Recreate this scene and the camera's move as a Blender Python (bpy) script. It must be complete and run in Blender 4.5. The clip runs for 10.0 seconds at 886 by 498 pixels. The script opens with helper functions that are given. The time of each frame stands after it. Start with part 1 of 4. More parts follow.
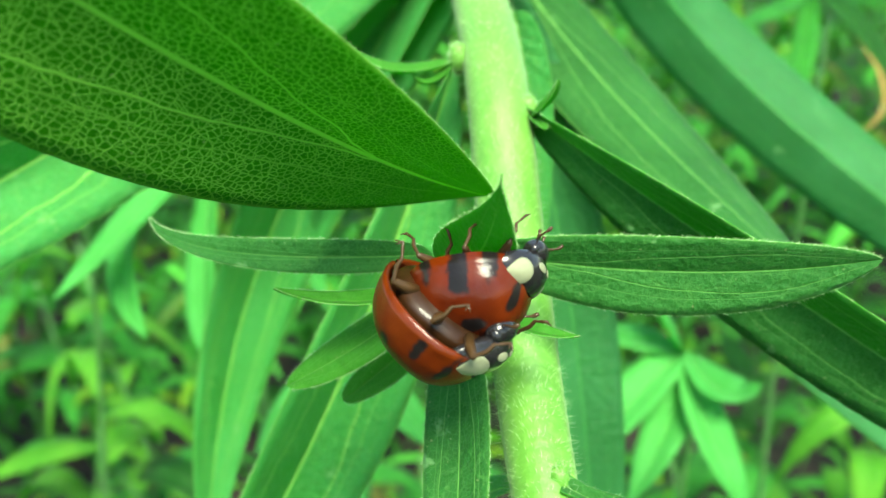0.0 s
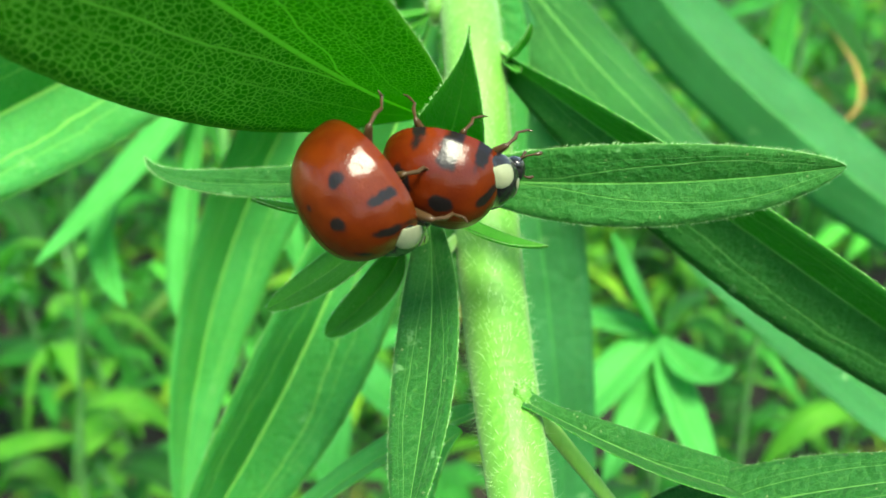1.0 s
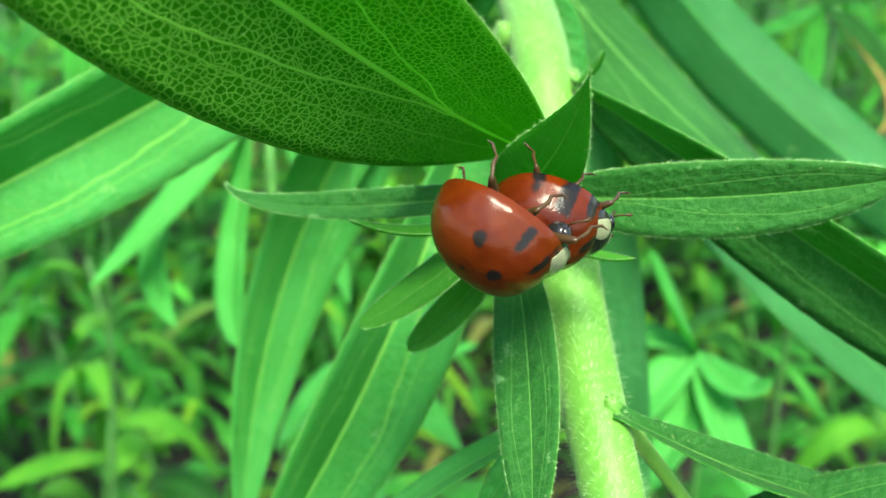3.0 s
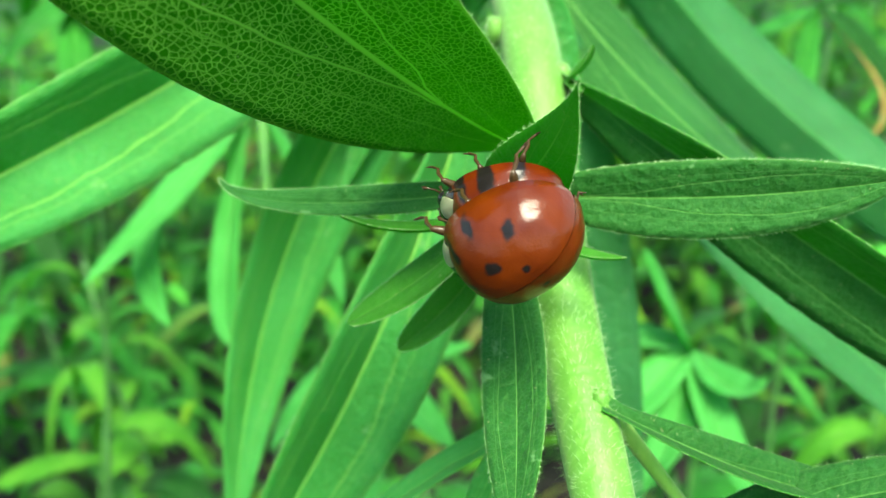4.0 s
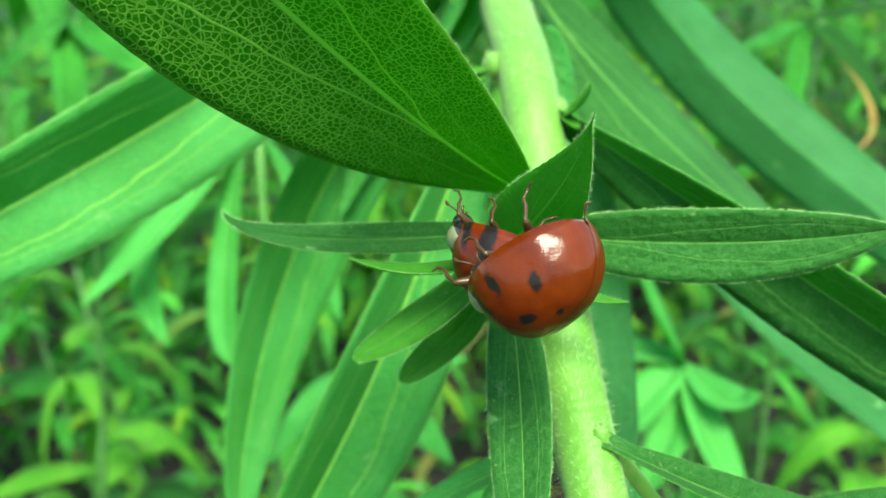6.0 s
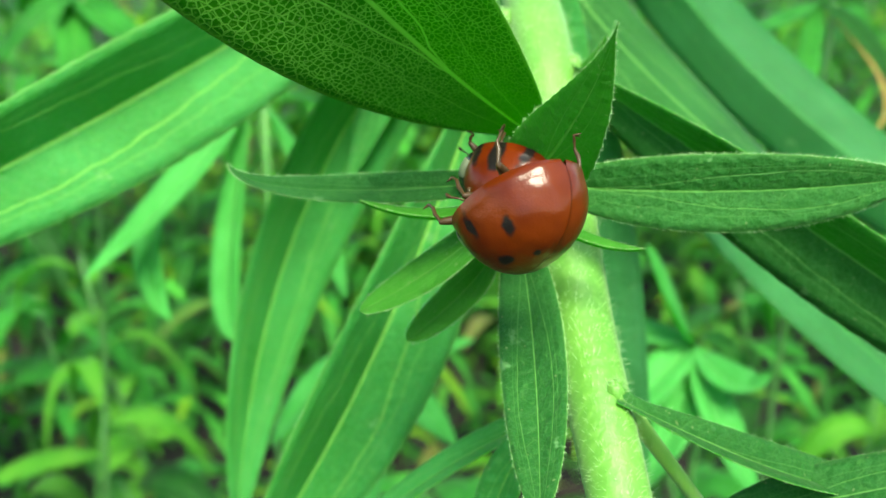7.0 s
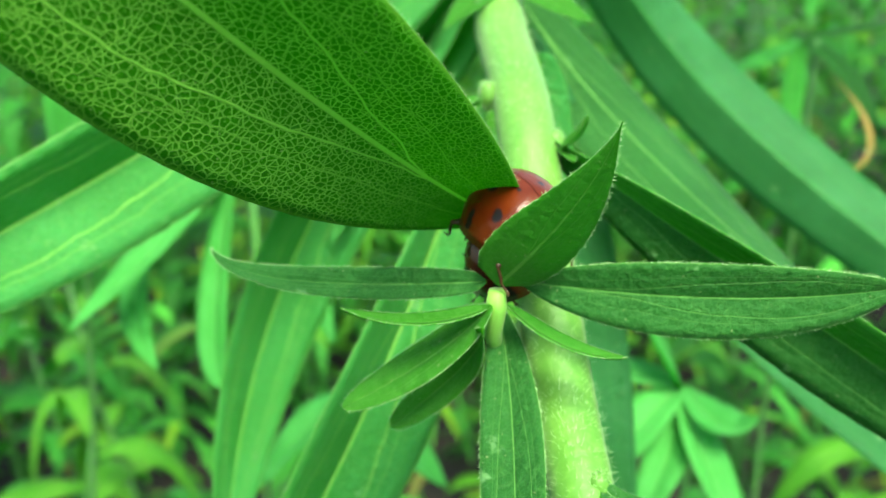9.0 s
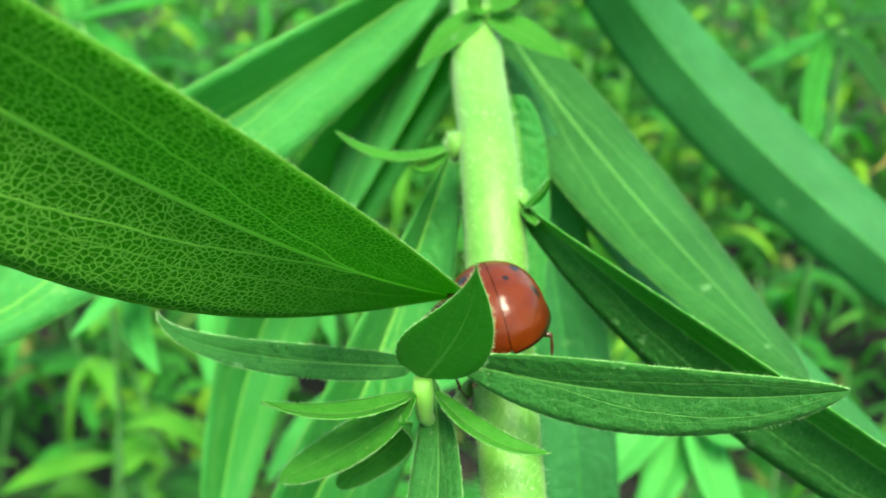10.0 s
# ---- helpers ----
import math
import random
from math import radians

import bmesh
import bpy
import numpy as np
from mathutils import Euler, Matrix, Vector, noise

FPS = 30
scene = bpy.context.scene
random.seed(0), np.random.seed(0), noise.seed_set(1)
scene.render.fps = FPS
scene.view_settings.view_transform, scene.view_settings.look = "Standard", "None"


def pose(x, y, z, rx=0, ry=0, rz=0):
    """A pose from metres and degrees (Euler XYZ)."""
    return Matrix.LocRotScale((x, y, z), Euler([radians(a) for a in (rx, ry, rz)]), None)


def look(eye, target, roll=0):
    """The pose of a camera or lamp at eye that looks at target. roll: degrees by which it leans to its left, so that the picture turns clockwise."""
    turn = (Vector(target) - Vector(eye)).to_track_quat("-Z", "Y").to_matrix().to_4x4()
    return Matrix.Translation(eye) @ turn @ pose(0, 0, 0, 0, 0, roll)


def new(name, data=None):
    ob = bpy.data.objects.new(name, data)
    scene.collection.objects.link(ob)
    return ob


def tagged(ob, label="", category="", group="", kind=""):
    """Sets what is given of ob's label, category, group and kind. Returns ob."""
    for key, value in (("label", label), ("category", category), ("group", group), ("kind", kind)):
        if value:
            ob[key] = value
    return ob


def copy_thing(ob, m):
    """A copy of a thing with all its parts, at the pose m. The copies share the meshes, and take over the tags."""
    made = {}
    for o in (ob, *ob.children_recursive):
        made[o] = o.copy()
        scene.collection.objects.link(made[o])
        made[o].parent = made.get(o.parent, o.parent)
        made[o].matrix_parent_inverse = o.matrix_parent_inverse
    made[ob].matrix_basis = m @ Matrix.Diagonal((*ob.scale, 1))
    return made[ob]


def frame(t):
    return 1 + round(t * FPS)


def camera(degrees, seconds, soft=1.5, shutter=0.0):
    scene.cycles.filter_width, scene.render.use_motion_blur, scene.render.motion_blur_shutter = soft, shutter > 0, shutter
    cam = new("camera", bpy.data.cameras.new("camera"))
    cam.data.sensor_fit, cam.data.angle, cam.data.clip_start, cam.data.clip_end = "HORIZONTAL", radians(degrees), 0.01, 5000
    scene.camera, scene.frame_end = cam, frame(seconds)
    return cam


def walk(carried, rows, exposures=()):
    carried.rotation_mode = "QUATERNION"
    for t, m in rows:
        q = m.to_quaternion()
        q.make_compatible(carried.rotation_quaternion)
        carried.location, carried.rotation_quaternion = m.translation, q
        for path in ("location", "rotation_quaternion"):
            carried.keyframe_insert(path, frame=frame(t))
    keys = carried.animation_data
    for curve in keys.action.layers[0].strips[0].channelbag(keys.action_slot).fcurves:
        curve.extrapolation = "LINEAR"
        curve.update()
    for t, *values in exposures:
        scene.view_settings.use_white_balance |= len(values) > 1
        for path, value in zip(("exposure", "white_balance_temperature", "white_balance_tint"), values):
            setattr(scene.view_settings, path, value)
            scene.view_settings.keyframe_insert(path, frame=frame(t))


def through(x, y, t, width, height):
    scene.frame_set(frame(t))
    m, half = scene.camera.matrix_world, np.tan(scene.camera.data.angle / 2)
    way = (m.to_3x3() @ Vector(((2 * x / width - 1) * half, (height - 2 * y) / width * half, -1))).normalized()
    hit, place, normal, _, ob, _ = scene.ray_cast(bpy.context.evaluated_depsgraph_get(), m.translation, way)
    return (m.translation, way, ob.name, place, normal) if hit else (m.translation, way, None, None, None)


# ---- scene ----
cam = camera(52.0, 10.0, soft=1.5)
PATH = [
    (0, (2e-05, 1e-05, 0.39999), (-0.00388, 0.08898, 0.35451), -1.45),
    (0.5, (0.00108, -0.00246, 0.39737), (-0.00117, 0.08684, 0.35242), 0.30),
    (1, (0.00099, -0.00319, 0.3964), (-0.00144, 0.08644, 0.35213), 0.08),
    (1.5, (0.00185, -0.00424, 0.39678), (-0.00098, 0.08588, 0.35354), -0.34),
    (2, (0.0007, -0.00509, 0.39618), (-0.00294, 0.08498, 0.3529), -1.22),
    (2.5, (-0.00235, -0.0057, 0.39801), (-0.00571, 0.08482, 0.35564), -1.08),
    (3, (-0.0033, -0.0054, 0.39754), (-0.00686, 0.08505, 0.35503), -0.79),
    (4.5, (-0.0022, -0.00565, 0.39693), (-0.0054, 0.085, 0.35484), -0.75),
    (5, (-0.00174, -0.00642, 0.39717), (-0.00495, 0.08383, 0.35423), -1.62),
    (5.5, (-0.0027, -0.00613, 0.40055), (-0.00495, 0.0846, 0.35856), -1.03),
    (7, (-0.00375, -0.00526, 0.3965), (-0.00661, 0.08522, 0.35402), -0.43),
    (7.5, (-0.0029, -0.00509, 0.39757), (-0.00578, 0.08557, 0.35546), -1.26),
    (8, (-0.00438, -0.00495, 0.39708), (-0.00549, 0.08608, 0.3557), 0.18),
    (8.5, (-0.00414, -0.00391, 0.39964), (-0.00561, 0.08696, 0.35792), -0.86),
    (9, (-0.00338, -0.00359, 0.40037), (-0.00513, 0.08754, 0.35923), -0.52),
    (9.5, (-0.00019, -0.00142, 0.40271), (-0.00328, 0.08902, 0.36015), -1.15),
    (9.8, (0.0017, -9e-05, 0.40558), (-0.00303, 0.08965, 0.3617), -2.08),
    (10, (0.00188, 0.00086, 0.40606), (-0.0043, 0.08968, 0.36054), -1.34),
]
EXPOSURE, KELVIN, TINT = 1.84, 7350, -6
walk(cam, [(t, look(eye, target, roll)) for t, eye, target, roll in PATH], [(t, EXPOSURE + e, KELVIN, TINT) for t, e in ((0, 0.06), (3, 0.02), (5, 0.0), (7.5, -0.1), (9, -0.06), (10, 0.0))])
cam.data.dof.use_dof = True
cam.data.dof.focus_distance = 0.0425
cam.data.dof.aperture_fstop = 58

# ---- light ----
SUN_AZ, SUN_EL = 162.0, 62.0
world = bpy.data.worlds.new("sky")
scene.world = world
world.use_nodes = True
wn = world.node_tree.nodes
sky = wn.new("ShaderNodeTexSky")
sky.sky_type = "NISHITA"
sky.sun_disc = False
sky.sun_elevation, sky.sun_rotation = radians(SUN_EL), radians(SUN_AZ)
world.node_tree.links.new(sky.outputs[0], wn["Background"].inputs[0])
wn["Background"].inputs[1].default_value = 0.15
sun_data = bpy.data.lights.new("sun", "SUN")
sun_data.energy, sun_data.angle, sun_data.color = 3.2, radians(26), (1.0, 0.97, 0.9)
sun = new("sun", sun_data)
az, el = radians(SUN_AZ), radians(SUN_EL)
sun.matrix_basis = look((0, 0, 3), Vector((0, 0, 3)) - Vector((math.sin(az) * math.cos(el), math.cos(az) * math.cos(el), math.sin(el))))


# ---- axes of the plant: one unit is 8 mm, y runs away from the first camera ----
UNIT = 0.008
FRAME = pose(0, 0, 0.40, -30, 0, 0)
TURN = FRAME.to_3x3()
BASE = Vector((0.009, 0.028, 0.0))


def W(p):
    """A place in the plant's axes, in metres."""
    return FRAME @ (Vector(p) * UNIT)


def D(p):
    return (TURN @ Vector(p)).normalized()


# ---- materials ----
def mat(name):
    m = bpy.data.materials.new(name)
    m.use_nodes = True
    return m, m.node_tree.nodes, m.node_tree.links, m.node_tree.nodes["Principled BSDF"]


class Net:
    """Short hand for node trees."""

    def __init__(self, nodes, links):
        self.n, self.l = nodes, links

    def math(self, op, a, b=None, clamp=False):
        x = self.n.new("ShaderNodeMath")
        x.operation, x.use_clamp = op, clamp
        for k, v in enumerate((a, b)):
            if v is None:
                continue
            if isinstance(v, (int, float)):
                x.inputs[k].default_value = v
            else:
                self.l.new(v, x.inputs[k])
        return x.outputs[0]

    def step(self, v, lo, hi, a=0.0, b=1.0):
        x = self.n.new("ShaderNodeMapRange")
        x.interpolation_type = "SMOOTHSTEP"
        self.l.new(v, x.inputs[0])
        for k, c in enumerate((lo, hi, a, b)):
            x.inputs[k + 1].default_value = c
        return x.outputs[0]

    def mix(self, fac, a, b, mode="MIX"):
        x = self.n.new("ShaderNodeMix")
        x.data_type, x.blend_type = "RGBA", mode
        for k, v in ((0, fac), (6, a), (7, b)):
            if isinstance(v, (int, float)):
                x.inputs[k].default_value = v
            elif isinstance(v, tuple):
                x.inputs[k].default_value = (*v, 1)
            else:
                self.l.new(v, x.inputs[k])
        return x.outputs[2]

    def noise(self, vec, scale, detail=3.0, rough=0.55):
        x = self.n.new("ShaderNodeTexNoise")
        x.inputs["Scale"].default_value, x.inputs["Detail"].default_value, x.inputs["Roughness"].default_value = scale, detail, rough
        if vec is not None:
            self.l.new(vec, x.inputs["Vector"])
        return x.outputs["Fac"]

    def cells(self, vec, scale, flat=False, feature="DISTANCE_TO_EDGE"):
        x = self.n.new("ShaderNodeTexVoronoi")
        x.feature = feature
        x.voronoi_dimensions = "2D" if flat else "3D"
        x.inputs["Scale"].default_value = scale
        self.l.new(vec, x.inputs["Vector"])
        return x.outputs["Distance"]

    def bump(self, height, strength, distance, onto):
        x = self.n.new("ShaderNodeBump")
        x.inputs["Strength"].default_value, x.inputs["Distance"].default_value = strength, distance
        self.l.new(height, x.inputs["Height"])
        for o in onto:
            self.l.new(x.outputs[0], o)


def leaf_material(name, dark, light, vein, cell=2600.0, net=0.5, lateral=0.5, rough=0.5, through=0.4, glow=(0.16, 0.6, 0.015), tint=0.6, rib=0.04, litter=False, plane=None, vary=0.0, gloss=0.24):
    """A blade with midrib, side veins and a net of fine veins. UV: along, across."""
    m, n, l, p = mat(name)
    k = Net(n, l)
    tc = n.new("ShaderNodeTexCoord")
    sep = n.new("ShaderNodeSeparateXYZ")
    l.new(tc.outputs["UV"], sep.inputs[0])
    u = sep.outputs[0]
    ob = tc.outputs["Object"]
    wob = k.math("MULTIPLY", k.math("SUBTRACT", k.noise(ob, 330.0, 2.0), 0.5), 0.16)
    side = k.math("ABSOLUTE", k.math("SUBTRACT", k.math("MULTIPLY", sep.outputs[1], 2.0), 1.0))
    inv = k.math("SUBTRACT", 1.0, u)
    mid = k.math("MULTIPLY", k.step(k.math("SUBTRACT", side, k.math("MULTIPLY", k.math("POWER", inv, 4.0), rib)), rib * 0.35, rib, 1.0, 0.0), 0.85)
    run = k.math("MULTIPLY", k.math("SUBTRACT", 1.0, k.math("POWER", k.step(u, 0.2 if plane else 0.06, 1.3, 1.0, 0.0), 3.6)), 0.6)
    tops = k.math("MULTIPLY", run, k.step(u, 0.72, 1.0, 1.0, 0.5))
    d1 = k.math("ABSOLUTE", k.math("SUBTRACT", k.math("ADD", side, wob), tops))
    lat = k.step(d1, 0.005, 0.02, 1.0, 0.0)
    d2 = k.math("ABSOLUTE", k.math("SUBTRACT", k.math("ADD", side, wob), k.math("ADD", k.math("MULTIPLY", tops, 0.55), 0.38)))
    lat2 = k.math("MULTIPLY", k.step(d2, 0.004, 0.014, 1.0, 0.0), 0.55)
    big0 = k.step(k.noise(ob, 700.0, 2.0), 0.35, 0.65)
    fine = k.step(k.cells(ob, cell), 0.01, 0.05, 1.0, 0.0)
    coarse = k.step(k.cells(ob, cell * 0.3), 0.01, 0.028, 1.0, 0.0)
    if plane:
        mp = n.new("ShaderNodeMapping")
        mp.inputs["Scale"].default_value = (plane, 1.0, 1.0)
        l.new(tc.outputs["UV"], mp.inputs[0])
        warp = n.new("ShaderNodeVectorMath")
        warp.operation = "ADD"
        shift = n.new("ShaderNodeCombineXYZ")
        l.new(k.math("MULTIPLY", wob, 0.12), shift.inputs[0])
        l.new(k.math("MULTIPLY", k.noise(ob, 2500.0, 1.0), 0.012), shift.inputs[1])
        l.new(mp.outputs[0], warp.inputs[0])
        l.new(shift.outputs[0], warp.inputs[1])
        flat = warp.outputs[0]
        edges = k.step(k.cells(flat, cell, True), 0.035, 0.15, 1.0, 0.0)
        dots = k.step(k.cells(flat, cell * 1.25, True, "F1"), 0.12, 0.3, 1.0, 0.0)
        fine = k.math("MAXIMUM", k.math("MULTIPLY", edges, 0.85), k.math("MULTIPLY", dots, 0.3))
        coarse = k.step(k.cells(flat, cell * 0.27, True), 0.012, 0.04, 1.0, 0.0)
        fade = k.step(u, 0.05, 0.5, 0.25, 1.0)
        fine, coarse = k.math("MULTIPLY", fine, fade), k.math("MULTIPLY", coarse, fade)
    netv = k.math("MULTIPLY", k.math("MAXIMUM", k.math("MULTIPLY", fine, k.math("ADD", k.math("MULTIPLY", big0, 0.3), 0.65)), k.math("MULTIPLY", coarse, 0.6)), net, clamp=True)
    veins = k.math("MAXIMUM", mid, k.math("MAXIMUM", k.math("MULTIPLY", k.math("MAXIMUM", lat, lat2), lateral), netv), clamp=True)
    big = k.step(k.noise(ob, 120.0, 4.0), 0.35, 0.7)
    small = k.step(k.noise(ob, 3000.0, 4.0, 0.7), 0.35, 0.65)
    info = n.new("ShaderNodeObjectInfo")
    base = k.mix(k.math("MULTIPLY", k.math("ADD", big, k.math("MULTIPLY", small, 0.75)), 0.6, clamp=True), dark, light)
    base = k.mix(k.math("MULTIPLY", info.outputs["Random"], 0.3), base, k.mix(0.5, base, light))
    if vary:
        base = k.mix(k.math("MULTIPLY", k.step(info.outputs["Random"], 0.25, 0.95), vary), base, tuple(c * 0.3 for c in dark))
    # Tiny pale specks: glints of the fine surface hairs, put into the colour.
    specks = k.step(k.noise(ob, 3600.0, 1.0), 0.72, 0.77)
    base = k.mix(k.math("MULTIPLY", specks, 0.5), base, (0.32, 0.42, 0.16))
    scuff = k.math("MULTIPLY", k.step(k.noise(ob, 420.0, 4.0, 0.6), 0.66, 0.71), 0.12 if plane else 0.55)
    base = k.mix(scuff, base, (0.2, 0.44, 0.16))
    if litter:
        geo = n.new("ShaderNodeNewGeometry")
        one = geo.outputs["Random Per Island"]
        base = k.mix(k.step(one, 0.05, 0.5, 0.0, 0.9), base, tuple(c * 0.5 for c in dark))
        base = k.mix(k.step(one, 0.66, 0.68), base, (0.2, 0.43, 0.025))
        base = k.mix(k.step(one, 0.84, 0.86), base, (0.1, 0.5, 0.06))
        base = k.mix(k.step(one, 0.93, 0.96), base, (0.16, 0.15, 0.04))
    rim = k.math("MULTIPLY", k.step(side, 0.95, 0.99), 0.4)
    col = k.mix(k.math("MAXIMUM", veins, rim), base, vein)
    l.new(col, p.inputs["Base Color"])
    p.inputs["Roughness"].default_value = rough
    p.inputs["Specular IOR Level"].default_value = 0.08 if plane else gloss
    p.inputs["Sheen Weight"].default_value = 0.04
    p.inputs["Sheen Roughness"].default_value = 0.4
    tr = n.new("ShaderNodeBsdfTranslucent")
    l.new(k.mix(tint, col, glow), tr.inputs["Color"])
    sh = n.new("ShaderNodeMixShader")
    sh.inputs[0].default_value = through
    l.new(p.outputs[0], sh.inputs[1])
    l.new(tr.outputs[0], sh.inputs[2])
    l.new(sh.outputs[0], n["Material Output"].inputs["Surface"])
    height = k.math("ADD", k.math("MULTIPLY", k.math("MAXIMUM", veins, k.math("MULTIPLY", fine, 0.22)), -0.8 if net < 0.4 else 0.7), k.math("ADD", k.math("MULTIPLY", small, 0.35), k.math("MULTIPLY", k.noise(ob, 1700.0, 2.0), 1.4)))
    quilt = k.cells(ob, cell * 0.55, False, "SMOOTH_F1")
    height = k.math("SUBTRACT", height, k.math("MULTIPLY", quilt, 0.0 if plane else 1.3))
    k.bump(height, 0.7, 0.00016, (p.inputs["Normal"],))
    return m


LEAF_TOP = leaf_material("leaf_upper_side", (0.011, 0.1, 0.012), (0.031, 0.175, 0.029), (0.15, 0.42, 0.085), 3800, 0.3, 0.7, 0.56, 0.45, (0.08, 0.38, 0.012), rib=0.03)
LONG_TOP = leaf_material("long_leaf_upper_side", (0.025, 0.22, 0.028), (0.068, 0.38, 0.088), (0.28, 0.64, 0.12), 2600, 0.25, 0.85, 0.42, 0.5, (0.16, 0.6, 0.01), 0.8, rib=0.036, gloss=0.3)
# Long leaf with fainter veins, its greens darkened to carry the shade.
SHADED_TOP = leaf_material("long_leaf_painted_shaded", (0.016, 0.14, 0.026), (0.046, 0.245, 0.07), (0.08, 0.38, 0.075), 2600, 0.15, 0.5, 0.44, 0.45, (0.09, 0.48, 0.015), 0.8, rib=0.03, gloss=0.4)
LEAF_UNDER = leaf_material("leaf_lower_side", (0.014, 0.18, 0.006), (0.026, 0.25, 0.010), (0.12, 0.46, 0.04), 2600, 0.4, 0.6, 0.55, 0.4)
NET_UNDER = leaf_material("netted_lower_side", (0.019, 0.125, 0.004), (0.03, 0.17, 0.006), (0.32, 0.68, 0.11), 36, 0.85, 0.8, 0.65, 0.56, (0.12, 0.6, 0.006), 0.26, rib=0.035, plane=3.3)
BRACT = leaf_material("young_leaf", (0.036, 0.22, 0.014), (0.07, 0.31, 0.03), (0.18, 0.47, 0.08), 3000, 0.22, 0.5, 0.55, 0.55, (0.1, 0.55, 0.01))
FAR_LEAF = leaf_material("meadow_leaf", (0.012, 0.135, 0.012), (0.058, 0.35, 0.042), (0.1, 0.42, 0.06), 900, 0.0, 0.3, 0.5, 0.5, vary=0.9)
LOW_LEAF = leaf_material("undergrowth_leaf", (0.014, 0.15, 0.012), (0.085, 0.44, 0.06), (0.14, 0.5, 0.08), 900, 0.0, 0.3, 0.5, 0.5, litter=True)
# Meadow leaf again in lighter greens, so the sunlight is in its colour.
SUNLIT_LEAF = leaf_material("leaf_painted_sunlit", (0.05, 0.33, 0.05), (0.11, 0.5, 0.11), (0.2, 0.6, 0.15), 900, 0.0, 0.4, 0.5, 0.5)
DRY = leaf_material("dry_leaf", (0.2, 0.14, 0.03), (0.36, 0.27, 0.07), (0.4, 0.33, 0.14), 900, 0.0, 0.3, 0.6, 0.3, (0.4, 0.25, 0.05))
FAR_YELLOW = leaf_material("meadow_leaf_pale", (0.055, 0.29, 0.016), (0.145, 0.42, 0.035), (0.2, 0.48, 0.08), 900, 0.0, 0.3, 0.5, 0.5, vary=0.6)


def stem_material(name, a, b):
    m, n, l, p = mat(name)
    k = Net(n, l)
    tc = n.new("ShaderNodeTexCoord")
    mp = n.new("ShaderNodeMapping")
    mp.inputs["Scale"].default_value = (1.0, 1.0, 0.06)
    l.new(tc.outputs["Object"], mp.inputs[0])
    ribs = k.noise(mp.outputs[0], 2600.0, 2.0)
    blot = k.noise(tc.outputs["Object"], 260.0, 4.0)
    col = k.mix(k.step(blot, 0.35, 0.7), a, b)
    col = k.mix(k.step(ribs, 0.45, 0.65, 0.0, 0.3), col, (0.15, 0.34, 0.055))
    specks = k.step(k.noise(tc.outputs["Object"], 1500.0, 2.0), 0.7, 0.75)
    col = k.mix(k.math("MULTIPLY", specks, 0.35), col, (0.36, 0.58, 0.24))
    l.new(col, p.inputs["Base Color"])
    p.inputs["Roughness"].default_value = 0.55
    p.inputs["Subsurface Weight"].default_value = 0.15
    p.inputs["Subsurface Radius"].default_value = (0.0006, 0.001, 0.0003)
    p.inputs["Sheen Weight"].default_value = 0.1
    k.bump(k.math("ADD", ribs, k.math("MULTIPLY", specks, 0.3)), 0.5, 0.00012, (p.inputs["Normal"],))
    return m


STEM = stem_material("stem_skin", (0.068, 0.215, 0.018), (0.098, 0.255, 0.029))
MEADOW_STALK = stem_material("meadow_stalk_skin", (0.02, 0.13, 0.015), (0.05, 0.2, 0.03))
STALK = stem_material("stalk_skin", (0.16, 0.4, 0.05), (0.24, 0.48, 0.07))
hair_mat, hn, hl, hp = mat("plant_hair")
hp.inputs["Base Color"].default_value = (0.3, 0.53, 0.2, 1)
hp.inputs["Roughness"].default_value = 0.5


# ---- mesh helpers ----
def part(name, bm, material, parent, label="", smooth=True, at=None):
    """Links a bmesh as one mesh object under a thing or a part."""
    me = bpy.data.meshes.new(name)
    bm.to_mesh(me)
    bm.free()
    for one in material if isinstance(material, (list, tuple)) else [material]:
        me.materials.append(one)
    if smooth:
        me.polygons.foreach_set("use_smooth", [True] * len(me.polygons))
    ob = new(name, me)
    if parent is not None:
        ob.parent = parent
    if at is not None:
        ob.matrix_basis = at
    if label:
        tagged(ob, label)
    return ob


def tube(bm, points, radii, sides=8, slot=0, cap=True):
    """A tapered tube along points, with parallel frames."""
    pts = [Vector(p) for p in points]
    ring, side = [], None
    for i, p in enumerate(pts):
        ahead = (pts[min(i + 1, len(pts) - 1)] - pts[max(i - 1, 0)]).normalized()
        if side is None:
            side = ahead.orthogonal().normalized()
        side = (side - ahead * side.dot(ahead)).normalized()
        other = ahead.cross(side)
        r = radii[i] if isinstance(radii, (list, tuple)) else radii
        ring.append([bm.verts.new(p + (side * math.cos(a) + other * math.sin(a)) * r) for a in (2 * math.pi * k / sides for k in range(sides))])
    for a, b in zip(ring, ring[1:]):
        for k in range(sides):
            f = bm.faces.new((a[k], a[(k + 1) % sides], b[(k + 1) % sides], b[k]))
            f.material_index = slot
    if cap:
        for r, flip in ((ring[0], True), (ring[-1], False)):
            f = bm.faces.new(list(reversed(r)) if flip else r)
            f.material_index = slot
    return ring


def curve3(a, b, c, s):
    return a * ((1 - s) ** 2) + b * (2 * s * (1 - s)) + c * (s * s)


